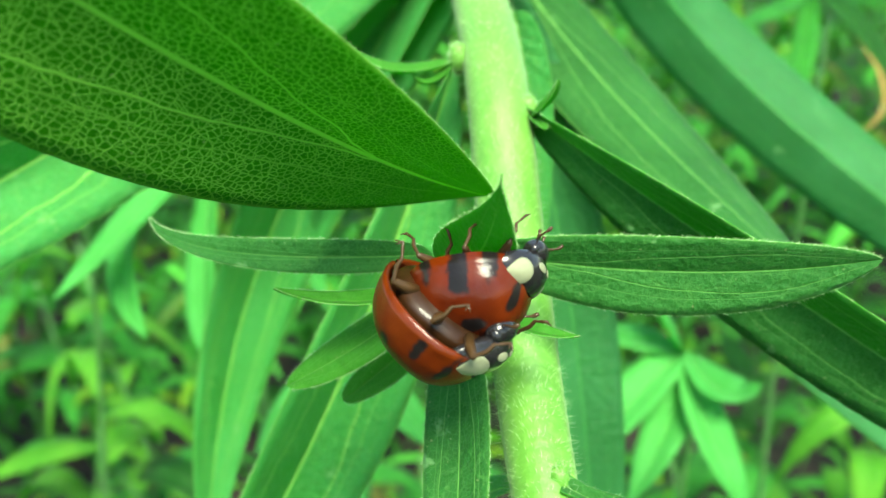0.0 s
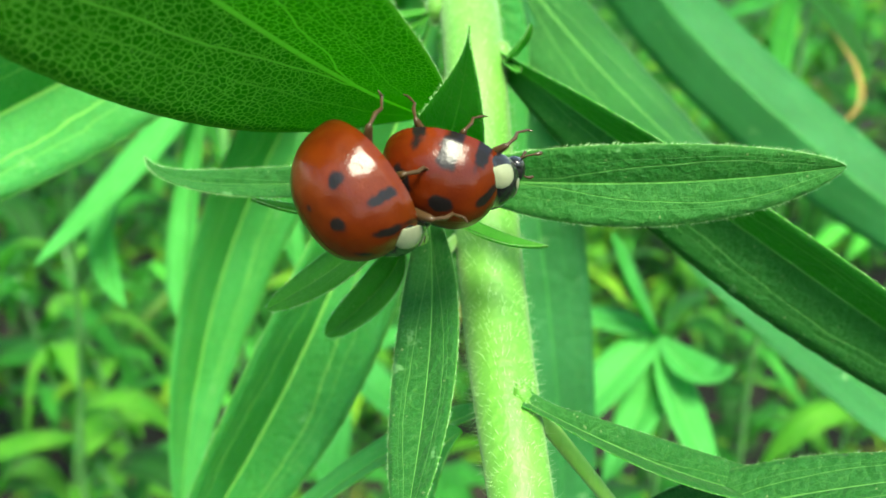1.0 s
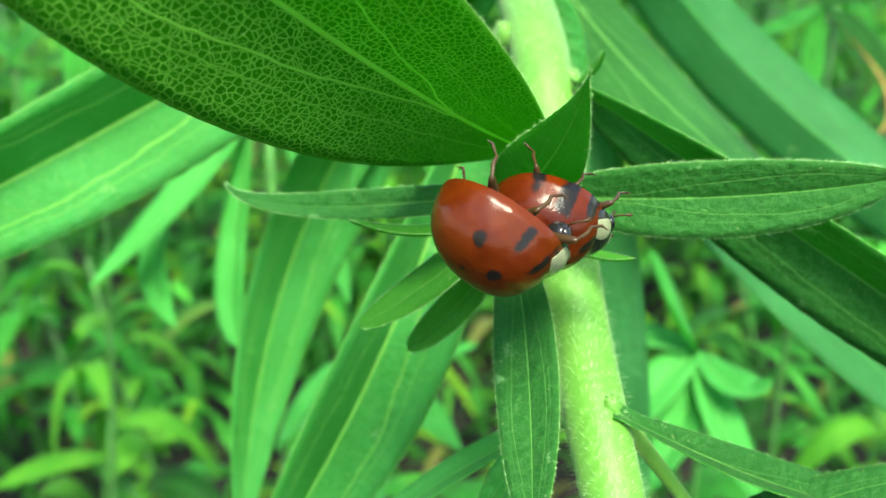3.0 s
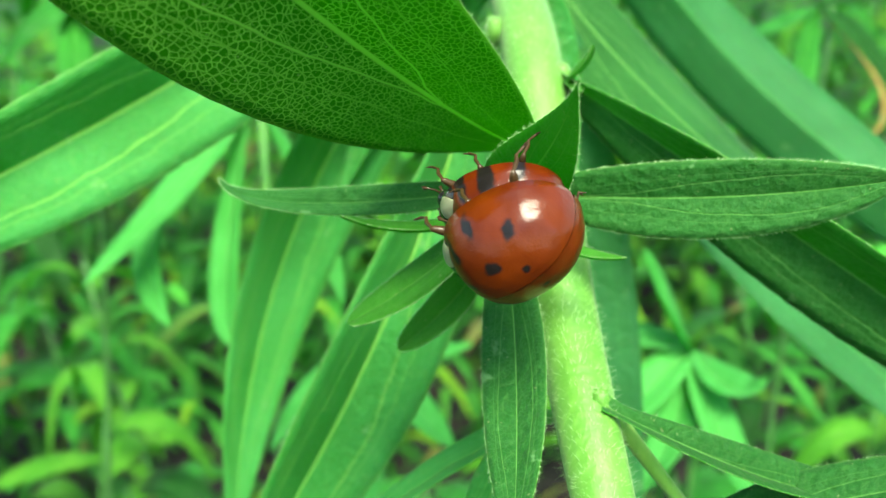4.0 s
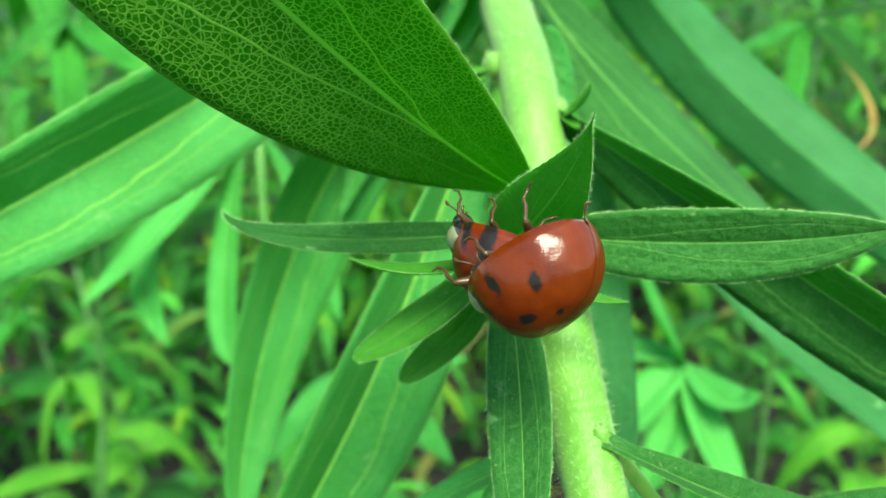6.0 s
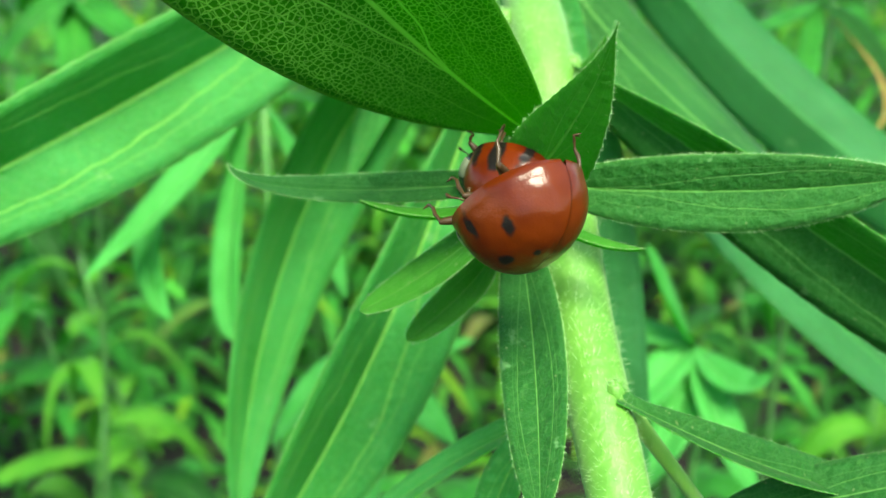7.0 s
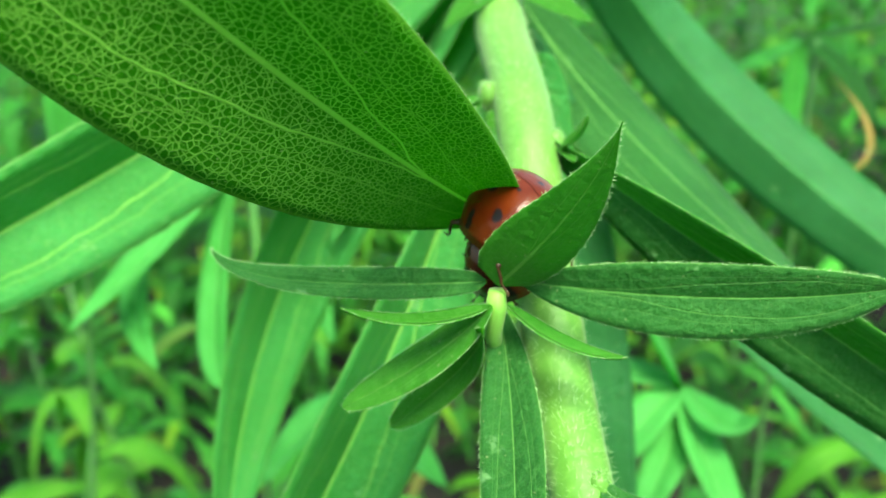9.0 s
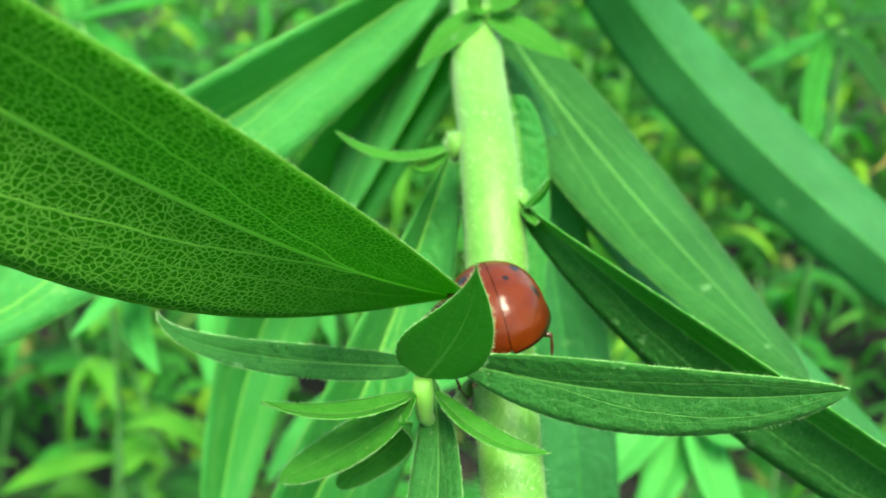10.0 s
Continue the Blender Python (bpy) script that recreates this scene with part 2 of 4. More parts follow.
def blade(bm, base, mid, tip, width, face, fold=0.25, curl=0.0, swell=0.6, point=0.9, twist=0.0, foot=0.1, rows=30, cols=5, teeth=0.0, thick=0.010, wave=0.02,
          hairs=0, seed=1, origin=None, unit=UNIT, metric=False, keel=0.0, lop=1.0, heel=None, fold2=None):
    """A leaf blade with two skins and a rim; mid lies on the midrib. Slots: 0 upper, 1 lower, 2 hairs. face: which way the upper side looks."""
    rng = random.Random(seed)
    conv = (lambda p: Vector(p)) if metric else W
    face = Vector(face).normalized() if metric else D(face)
    a, c = conv(base), conv(tip)
    b = (conv(mid) - (a + c) * 0.25) * 2
    origin = origin or Vector((0, 0, 0))
    w = width * unit * 0.5
    th = thick * unit
    uv = bm.loops.layers.uv.verify()
    peak = swell / (swell + point)
    top_v = (peak ** swell) * ((1 - peak) ** point)
    upper, lower, along = [], [], []
    half = [0.07 + 0.93 * k / max(1, cols - 1) for k in range(cols)] if cols > 1 else [1.0]
    across = [-x for x in reversed(half)] + [0.0] + half
    for i in range(rows + 1):
        s = i / rows
        p = curve3(a, b, c, s)
        ahead = ((b - a) * (1 - s) + (c - b) * s).normalized()
        nor = (face - ahead * face.dot(ahead)).normalized()
        nor = Matrix.Rotation(radians(twist) * (s - 0.5), 3, ahead) @ nor
        side = ahead.cross(nor).normalized()
        shape = (s ** swell) * ((1 - s) ** point) / top_v
        shape = max(shape, foot * (1 - s) ** 6, 0.012)
        heel_s = (s ** heel) * ((1 - s) ** point) / ((heel / (heel + point)) ** heel * (point / (heel + point)) ** point) if heel else shape
        heel_s = max(heel_s, 0.012)
        up_row, low_row = [], []
        for j, v in enumerate(across, -cols):
            ww = w * (heel_s * lop if v > 0 else shape)
            if abs(j) == cols and teeth:
                ww *= 1 + teeth * ((i % 2) - 0.5) + teeth * 0.4 * (rng.random() - 0.5)
            lift = (fold2 if v > 0 and fold2 is not None else fold) * abs(v) + curl * v * v
            rip = wave * w * math.sin(s * 9 + seed + (2.1 if v > 0 else 0)) * abs(v) ** 2
            q = p + side * (v * ww) + nor * (lift * ww + rip) - origin
            rib = math.exp(-((v / 0.1) ** 2)) * shape ** 0.3
            up_row.append(bm.verts.new(q - nor * th * 0.8 * rib))
            low_row.append(bm.verts.new(q - nor * th * (1 + (2.2 + keel) * rib)))
        upper.append(up_row)
        lower.append(low_row)
        along.append((s, ahead, nor, side))
    m = 2 * cols

    def face4(vs, mi, uvs):
        f = bm.faces.new(vs)
        f.material_index = mi
        for lp, c2 in zip(f.loops, uvs):
            lp[uv].uv = c2

    for i in range(rows):
        s0, s1 = i / rows, (i + 1) / rows
        for j in range(m):
            v0, v1 = across[j] * 0.5 + 0.5, across[j + 1] * 0.5 + 0.5
            q = [(s0, v0), (s0, v1), (s1, v1), (s1, v0)]
            face4((upper[i][j], upper[i][j + 1], upper[i + 1][j + 1], upper[i + 1][j]), 0, q)
            face4((lower[i][j + 1], lower[i][j], lower[i + 1][j], lower[i + 1][j + 1]), 1, [q[1], q[0], q[3], q[2]])
        for j, flip in ((0, False), (m, True)):
            vs = [upper[i][j], upper[i + 1][j], lower[i + 1][j], lower[i][j]]
            face4(vs[::-1] if flip else vs, 1, [(s0, j / m)] * 4)
    if hairs:
        for _ in range(hairs * 5):
            i = rng.randrange(1, rows)
            j = rng.choice((0, m))
            s, ahead, nor, side = along[i]
            k = rng.random()
            q = upper[i][j].co.lerp(upper[i + 1][j].co, k) if i < rows else upper[i][j].co
            out = side * (1 if j else -1)
            tipq = q + (out * rng.uniform(0.6, 1.1) + ahead * rng.uniform(0.1, 0.9) + nor * rng.uniform(-0.5, 0.5)) * rng.uniform(0.01, 0.028) * unit
            r = 0.0014 * unit
            vs = [bm.verts.new(q + ahead * r), bm.verts.new(q - ahead * r), bm.verts.new(q + nor * r), bm.verts.new(tipq)]
            for t3 in ((0, 1, 3), (1, 2, 3), (2, 0, 3)):
                f = bm.faces.new([vs[x] for x in t3])
                f.material_index = 2
    return bm


# ---- ground and meadow ----
soil, sn, sl, sp = mat("soil_and_litter")
sk = Net(sn, sl)
stc = sn.new("ShaderNodeTexCoord")
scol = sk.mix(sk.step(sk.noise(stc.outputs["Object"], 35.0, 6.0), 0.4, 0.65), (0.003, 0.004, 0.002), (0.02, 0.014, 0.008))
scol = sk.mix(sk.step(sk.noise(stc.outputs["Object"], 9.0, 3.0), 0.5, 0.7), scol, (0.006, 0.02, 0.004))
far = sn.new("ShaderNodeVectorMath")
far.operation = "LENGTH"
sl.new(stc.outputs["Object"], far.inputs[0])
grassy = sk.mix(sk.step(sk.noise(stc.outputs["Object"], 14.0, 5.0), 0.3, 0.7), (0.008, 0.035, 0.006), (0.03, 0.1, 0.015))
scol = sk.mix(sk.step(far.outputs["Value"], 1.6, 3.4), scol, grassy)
sl.new(scol, sp.inputs["Base Color"])
sp.inputs["Roughness"].default_value = 0.9
sk.bump(sk.noise(stc.outputs["Object"], 60.0, 6.0), 1.0, 0.01, (sp.inputs["Normal"],))
gb = bmesh.new()
bmesh.ops.create_grid(gb, x_segments=60, y_segments=60, size=1)
for v in gb.verts:
    far = max(abs(v.co.x), abs(v.co.y))
    v.co = v.co * (1.0 + 80.0 * far ** 5)
    v.co.z = 0.02 * (noise.noise(v.co * 3.0) - 0.3) * min(1.0, 2.0 / (0.5 + v.co.length))
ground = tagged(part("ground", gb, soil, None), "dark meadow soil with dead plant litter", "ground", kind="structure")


def meadow_plant(seed, height, count, leaf_len, leaf_w, material):
    """A leafy weed: a stem with lance-shaped leaves all round."""
    rng = random.Random(seed)
    root = new("meadow_plant")
    bm = bmesh.new()
    lean = Vector((rng.uniform(-0.15, 0.15), rng.uniform(-0.15, 0.15), 1))
    pts = [lean * (height * i / 6) + Vector((rng.uniform(-1, 1), rng.uniform(-1, 1), 0)) * 0.004 for i in range(7)]
    tube(bm, pts, [0.0013 - 0.00012 * i for i in range(7)], 6)
    part("stem", bm, MEADOW_STALK, root)
    for i in range(count):
        s = 0.12 + 0.88 * (i + rng.random() * 0.5) / count
        p = lean * (height * s)
        a = i * 2.4 + rng.uniform(-0.4, 0.4)
        out = Vector((math.cos(a), math.sin(a), 0))
        ll = leaf_len * rng.uniform(0.6, 1.15) * (1.1 - 0.5 * s)
        rise, drop = rng.uniform(0.1, 0.5), rng.uniform(-0.7, 0.25)
        bm = bmesh.new()
        blade(bm, p, p + out * ll * 0.5 + Vector((0, 0, ll * rise * 0.5)), p + out * ll * 0.92 + Vector((0, 0, ll * drop)), leaf_w * rng.uniform(0.8, 1.3), Vector((0, 0, 1)) + out * 0.3,
              fold=0.3, rows=9, cols=2, thick=0.0002, unit=1.0, metric=True, seed=i, twist=rng.uniform(-50, 50))
        part("leaf", bm, [material, material, hair_mat], root)
    return root


KINDS = [meadow_plant(11, 0.30, 25, 0.085, 0.0115, FAR_LEAF), meadow_plant(12, 0.22, 21, 0.07, 0.0105, FAR_LEAF), meadow_plant(13, 0.26, 26, 0.05, 0.0085, FAR_YELLOW),
         meadow_plant(14, 0.36, 28, 0.095, 0.012, FAR_LEAF)]
LABELS = ["tall green meadow weed with narrow pointed leaves", "short green meadow weed with narrow leaves", "yellow-green meadow weed with small leaves", "tall leafy goldenrod behind in the meadow"]
rng = random.Random(5)
spots = []
while len(spots) < 200:
    y = 0.2 + 1.7 * rng.random() ** 1.3
    x = rng.gauss(0, 1) * (0.3 + 0.4 * y)
    if all((x - a) ** 2 + (y - b) ** 2 > 0.0010 * (0.4 + b) for a, b in spots):
        spots.append((x, y))
for i, (x, y) in enumerate(spots):
    k = rng.choice((0, 1, 2, 2, 3)) if y > 0.4 else rng.choice((1, 2, 2))
    sc = rng.uniform(0.75, 1.15)
    m = pose(x, y, -0.004, rng.uniform(-8, 8), rng.uniform(-8, 8), rng.uniform(0, 360))
    if i < 4:
        ob = KINDS[i]
        ob.matrix_basis = m
        tagged(ob, LABELS[i], "plant", "meadow plants")
    else:
        copy_thing(KINDS[k], m)

# Unseen taller plants, added behind and beside the camera to darken the shells' reflections.
tall = meadow_plant(15, 0.75, 34, 0.1, 0.014, FAR_LEAF)
rng = random.Random(9)
for i in range(70):
    a = radians(rng.uniform(-140, 140))
    r = rng.uniform(0.32, 1.3)
    m = pose(-r * math.sin(a), -r * math.cos(a), -0.004, rng.uniform(-8, 8), rng.uniform(-8, 8), rng.uniform(0, 360))
    if i == 0:
        tall.matrix_basis = m
        tagged(tall, "unseen tall meadow plant with long narrow leaves", "plant", "meadow plants")
    else:
        copy_thing(tall, m)
rng = random.Random(6)

# Low growth between the plants, too dense to count.
ub = bmesh.new()
for i in range(19000):
    a = rng.uniform(0, 6.283)
    r = 3.2 * rng.random() ** 1.1
    x, y = r * math.cos(a), 0.75 + r * math.sin(a)
    if x * x + y * y < 0.012 or (abs(x) < 0.06 and -0.2 < y < 0.1):
        continue
    z = 0.2 * rng.random() ** 1.4
    a = rng.uniform(0, 6.283)
    out = Vector((math.cos(a), math.sin(a), 0))
    ll = rng.uniform(0.018, 0.052) * (1.0 + 0.5 * (y > 0.7))
    p = Vector((x, y, z))
    blade(ub, p, p + out * ll * 0.5 + Vector((0, 0, ll * rng.uniform(0.2, 0.5))), p + out * ll + Vector((0, 0, ll * rng.uniform(-0.4, 0.5))), ll * rng.uniform(0.1, 0.2), (0, 0, 1),
          fold=0.25, rows=5, cols=1, thick=0.0002, unit=1.0, metric=True, seed=i, twist=rng.uniform(-60, 60))
tagged(part("undergrowth", ub, [LOW_LEAF, LOW_LEAF, hair_mat], None), "dense low green undergrowth of small pointed leaves", "undergrowth", kind="stuff")

# ---- the goldenrod ----
plant = tagged(new("goldenrod"), "green goldenrod stem with long pointed leaves", "plant")
plant.matrix_basis = Matrix.Translation(BASE)


def leaf(base, mid, tip, width, face, parent=None, pivot=None, under=None, top=None, name="leaf", label="", **shape):
    bm = bmesh.new()
    shape.setdefault("rows", 60)
    blade(bm, base, mid, tip, width, face, origin=W(pivot) if pivot else BASE, **shape)
    at = Matrix.Translation(W(pivot) - BASE) if pivot and parent is None else None
    return part(name, bm, [top or (LEAF_TOP if parent else LONG_TOP), under or LEAF_UNDER, hair_mat], parent or plant, label, at=at)


# Main stem, from the ground up past the node at the top.
stem_axis = [W(p) for p in ((0.507, 5.502, -1.872), (0.409, 5.886, -1.205), (0.334, 6.373, -0.55), (0.244, 6.919, 0.506), (0.149, 7.49, 1.817), (0.015, 8.47, 2.865), (-0.029, 9.03, 3.657), (-0.082, 9.723, 4.777))]
low = stem_axis[0]
foot = Vector((BASE.x, BASE.y, 0.0))
fine_pts = [foot.lerp(low, k / 12) for k in range(12)]
for i in range(len(stem_axis) - 1):
    p0, p1, p2, p3 = (stem_axis[max(0, min(len(stem_axis) - 1, i + k))] for k in (-1, 0, 1, 2))
    for k in range(6):
        s = k / 6
        fine_pts.append(0.5 * (2 * p1 + (p2 - p0) * s + (2 * p0 - 5 * p1 + 4 * p2 - p3) * s * s + (3 * p1 - p0 - 3 * p2 + p3) * s ** 3))
fine_pts.append(stem_axis[-1])
bm = bmesh.new()
tube(bm, [p - BASE for p in fine_pts], [UNIT * (0.2 + 0.055 * min(1.0, max(0.0, (i - 12) / 18))) for i in range(len(fine_pts))], 20)
rng = random.Random(8)
for i in range(3800):
    k = rng.randrange(11, len(fine_pts) - 1)
    ax = fine_pts[k].lerp(fine_pts[k + 1], rng.random()) - BASE
    ahead = (fine_pts[k + 1] - fine_pts[k]).normalized()
    a = rng.uniform(0, 6.283)
    o = ahead.orthogonal().normalized()
    o = Matrix.Rotation(a, 3, ahead) @ o
    q = ax + o * (0.19 + 0.055 * min(1.0, max(0.0, (k - 12) / 18))) * UNIT
    tipq = q + (o + ahead * rng.uniform(-0.4, 0.6)) * rng.uniform(0.03, 0.09) * UNIT
    r = 0.0022 * UNIT
    t1 = ahead.cross(o)
    vs = [bm.verts.new(q + t1 * r), bm.verts.new(q - t1 * r), bm.verts.new(q + ahead * r), bm.verts.new(tipq)]
    for t3 in ((0, 1, 3), (1, 2, 3), (2, 0, 3)):
        f = bm.faces.new([vs[x] for x in t3])
        f.material_index = 1
part("stem", bm, [STEM, hair_mat], plant, "pale yellow-green hairy stem")

# Long leaves of the main stem.
leaf((-0.351, 9.453, 4.250), (-3.600, 8.652, 1.743), (-5.885, 6.685, -0.301), 1.31, (0.405, -0.818, -0.409), fold=0.70, swell=0.53, point=0.50, twist=3.66, hairs=120, seed=3, teeth=0.012)
leaf((0.300, 9.609, 4.244), (-2.478, 11.103, 0.960), (-3.368, 11.292, -3.389), 1.18, (0.517, -0.848, 0.117), fold=0.70, swell=0.51, point=0.77, twist=21.22, hairs=60, seed=4, teeth=0.012)
leaf((-0.214, 8.126, 2.063), (-1.367, 8.547, -0.942), (-2.623, 8.701, -3.173), 1.07, (0.483, -0.852, 0.203), fold=0.86, swell=0.76, point=0.73, twist=3.62, hairs=160, seed=5, teeth=0.012)
leaf((0.199, 7.685, 1.747), (1.658, 6.745, 0.425), (4.821, 7.244, -1.645), 0.87, (-0.513, -0.585, -0.628), fold=0.44, swell=1.17, point=0.52, twist=-13.38, hairs=160, seed=6, teeth=0.012, top=LEAF_TOP)
leaf((0.221, 9.377, 3.696), (1.368, 9.239, 2.082), (2.860, 7.589, 0.007), 1.16, (0.231, -0.901, 0.367), fold=-0.18, swell=0.69, point=0.64, twist=-28.44, hairs=80, seed=7, teeth=0.012, top=LEAF_TOP)
leaf((0.15, 9.21, 2.9), (3.1, 10.2, 0.0), (6.0, 9.868, -2.7), 0.94, (0.035, -0.926, 0.376), fold=0.16, swell=0.65, point=0.61, twist=5.8, seed=16, top=SHADED_TOP)
leaf((0.465, 9.419, 6.163), (3.086, 13.109, 3.903), (6.870, 11.716, -0.120), 1.30, (-0.057, -0.980, -0.193), fold=-0.55, swell=0.61, point=0.35, twist=8.27, seed=8, top=SHADED_TOP)
leaf((0.14, 9.014, 3.176), (0.986, 10.04, 0.084), (1.37, 10.699, -4.438), 0.95, (0.05, -0.97, 0.2), fold=0.2, seed=9, swell=0.4, point=0.5, top=SHADED_TOP)
leaf((0.337, 8.154, 2.572), (0.463, 8.622, 1.389), (0.375, 9.031, -0.876), 0.5, (0.3, -0.9, 0.1), fold=0.35, seed=10, swell=0.4, point=0.6)
leaf((0.509, 5.682, -1.165), (2.017, 6.052, -1.768), (2.966, 7.169, -1.767), 0.3, (-0.173, -0.729, 0.662), fold=0.55, foot=0.45, hairs=80, seed=11, swell=0.66, teeth=0.012, top=LEAF_TOP)
leaf((0.319, 6.362, -1.294), (-0.667, 7.172, -1.866), (-1.925, 8.011, -2.954), 0.3, (-0.1, -0.7, 0.7), fold=0.3, hairs=60, seed=12)
leaf((0.113, 6.367, -1.458), (-0.235, 6.798, -2.022), (-0.435, 7.179, -3.164), 0.34, (-0.1, -0.8, 0.5), fold=0.3, hairs=40, seed=13)
leaf((1.099, 6.148, -2.158), (2.215, 5.768, -1.742), (3.559, 5.338, -1.459), 0.5, (-0.002, -0.714, 0.701), fold=0.21, hairs=80, seed=14, top=LEAF_TOP, teeth=0.012)
leaf((-0.069, 9.454, 4.166), (-0.988, 10.15, 3.149), (-1.972, 10.599, 0.974), 0.9, (-0.1, -0.9, 0.4), fold=0.2, seed=15)

# Small leaves at the upper nodes.
leaf((0.068, 8.592, 3.517), (-0.243, 8.485, 3.25), (-0.574, 8.382, 2.901), 0.34, (-0.2, -0.9, 0.4), fold=0.2, hairs=40, seed=20, under=BRACT, top=BRACT, name="small_leaf")
leaf((0.085, 8.594, 3.489), (0.475, 8.529, 3.258), (0.928, 8.471, 2.989), 0.34, (0.2, -0.9, 0.4), fold=0.2, hairs=40, seed=21, under=BRACT, top=BRACT, name="small_leaf")
leaf((0.028, 8.588, 3.545), (0.005, 8.383, 3.591), (-0.048, 8.275, 3.693), 0.3, (0, -1, 0.2), fold=0.2, hairs=20, seed=22, under=BRACT, top=BRACT, name="small_leaf")
leaf((0.095, 8.591, 3.562), (0.279, 8.5, 3.599), (0.496, 8.409, 3.678), 0.28, (0.1, -0.9, 0.4), fold=0.2, hairs=20, seed=23, under=BRACT, top=BRACT, name="small_leaf")
leaf((-0.184, 7.598, 2.001), (-0.708, 7.422, 1.874), (-1.152, 7.284, 2.083), 0.2, (-0.1, -0.6, 0.8), fold=0.3, hairs=40, seed=24, under=BRACT, top=BRACT, name="small_leaf")
leaf((-0.184, 7.599, 1.991), (-0.397, 7.496, 1.787), (-0.534, 7.434, 1.852), 0.1, (-0.1, -0.6, 0.8), fold=0.3, seed=25, under=BRACT, top=BRACT, name="small_leaf")
leaf((0.423, 7.114, 1.413), (0.564, 6.917, 1.507), (0.6, 6.764, 1.609), 0.13, (-0.5, -0.6, 0.6), fold=0.4, hairs=10, seed=26, under=BRACT, top=BRACT, name="small_leaf")
leaf((0.38, 7.307, 1.502), (0.48, 7.021, 1.336), (0.531, 6.927, 1.27), 0.1, (0.2, -0.9, 0.4), fold=0.4, hairs=10, seed=27, under=BRACT, top=BRACT, name="small_leaf")
bm = bmesh.new()
tube(bm, [W(p) - BASE for p in ((0.503, 5.776, -1.175), (0.689, 5.898, -1.355), (0.94, 6.134, -1.654), (1.265, 6.381, -2.051))], [0.1 * UNIT, 0.06 * UNIT, 0.055 * UNIT, 0.05 * UNIT], 10)
part("side_stalk", bm, STALK, plant)
# Swollen, woolly nodes where leaves leave the stem.
for spot, wide in (((0.5, 5.76, -1.17), 0.1), ((0.4, 7.25, 1.46), 0.11), ((-0.16, 7.6, 2.0), 0.1), ((0.06, 8.6, 3.5), 0.1)):
    bm = bmesh.new()
    bmesh.ops.create_uvsphere(bm, u_segments=14, v_segments=10, radius=1)
    wool = random.Random(int(wide * 1000 + spot[1] * 10))
    mid = W(spot) - BASE
    skin = list(bm.verts)
    for v in skin:
        v.co = mid + Vector((v.co.x, v.co.y, v.co.z * 1.5)) * wide * UNIT * (0.85 + 0.2 * noise.noise(v.co * 3))
    for v in skin:
        for _ in range(2):
            out = (v.co - mid).normalized() + Vector([wool.uniform(-0.5, 0.5) for _ in range(3)])
            side = out.orthogonal().normalized() * 0.0018 * UNIT
            vs = [bm.verts.new(v.co + side), bm.verts.new(v.co - side), bm.verts.new(v.co + out * wool.uniform(0.02, 0.05) * UNIT)]
            bm.faces.new(vs).material_index = 1
    part("node", bm, [STEM, hair_mat], plant, "woolly pale green node")

# The large leaf that comes towards the camera, seen from below.
BIG_PIVOT = (0.054, 6.117, 0.822)
big_leaf = leaf((0.106, 6.683, 0.741), (-1.141, 4.510, 1.082), (-2.741, 2.314, 2.092), 1.62, (0.487, 0.866, 0.116), pivot=BIG_PIVOT, under=NET_UNDER, fold=-0.08, swell=0.87, point=0.49, twist=1.97, fold2=-0.56, lop=0.86, heel=0.92, hairs=260, seed=30,
                rows=60, cols=8, teeth=0.004, wave=0.01, label="large green leaf with netted veins, seen from below")

# The side shoot with its whorl of leaves.
SHOOT_PIVOT = (0.1, 6.3, -0.3)
NODE = (-0.188, 5.752, 0.133)
bm = bmesh.new()
tube(bm, [W(p) - W(SHOOT_PIVOT) for p in ((0.13, 6.843, 0.043), (-0.15, 6.27, -0.293), (-0.201, 5.952, -0.086), (-0.194, 5.788, 0.087), (-0.191, 5.728, 0.2))], [0.05 * UNIT, 0.055 * UNIT, 0.06 * UNIT, 0.075 * UNIT, 0.06 * UNIT], 12)
shoot = part("side_shoot", bm, STALK, plant, "pale green side shoot with a whorl of small leaves", at=Matrix.Translation(W(SHOOT_PIVOT) - BASE))


def whorl(*a, **k):
    return leaf(*a, parent=shoot, pivot=SHOOT_PIVOT, **k)


whorl((-0.261, 5.815, 0.265), (-1.690, 6.156, 0.278), (-2.282, 6.365, 0.510), 0.23, (0.093, -0.945, 0.314), fold=0.23, swell=0.34, point=1.14, twist=30, hairs=160, seed=40, under=BRACT, teeth=0.015)
whorl((-0.006, 5.987, 0.279), (1.290, 5.629, 0.170), (2.470, 5.553, 0.257), 0.53, (0.053, -0.924, -0.379), fold=0.27, swell=0.66, point=0.75, twist=7.77, hairs=150, seed=41, teeth=0.015)
whorl((-0.235, 5.736, 0.105), (-0.716, 5.598, -0.016), (-1.214, 5.493, 0.066), 0.17, (0, -0.5, 0.85), fold=0.3, hairs=60, seed=42, under=BRACT, top=BRACT)
whorl((-0.237, 5.675, 0.097), (-0.645, 5.910, -0.260), (-1.245, 6.041, -0.620), 0.30, (-0.303, -0.866, 0.398), fold=0.03, swell=0.53, point=0.50, twist=-6.49, hairs=120, seed=43, teeth=0.015, top=BRACT)
whorl((-0.304, 5.530, -0.060), (-0.413, 6.264, -0.341), (-0.929, 6.499, -0.802), 0.28, (-0.263, -0.961, 0.090), fold=0.23, swell=0.67, point=0.45, twist=-11.79, hairs=120, seed=44, teeth=0.015, top=BRACT)
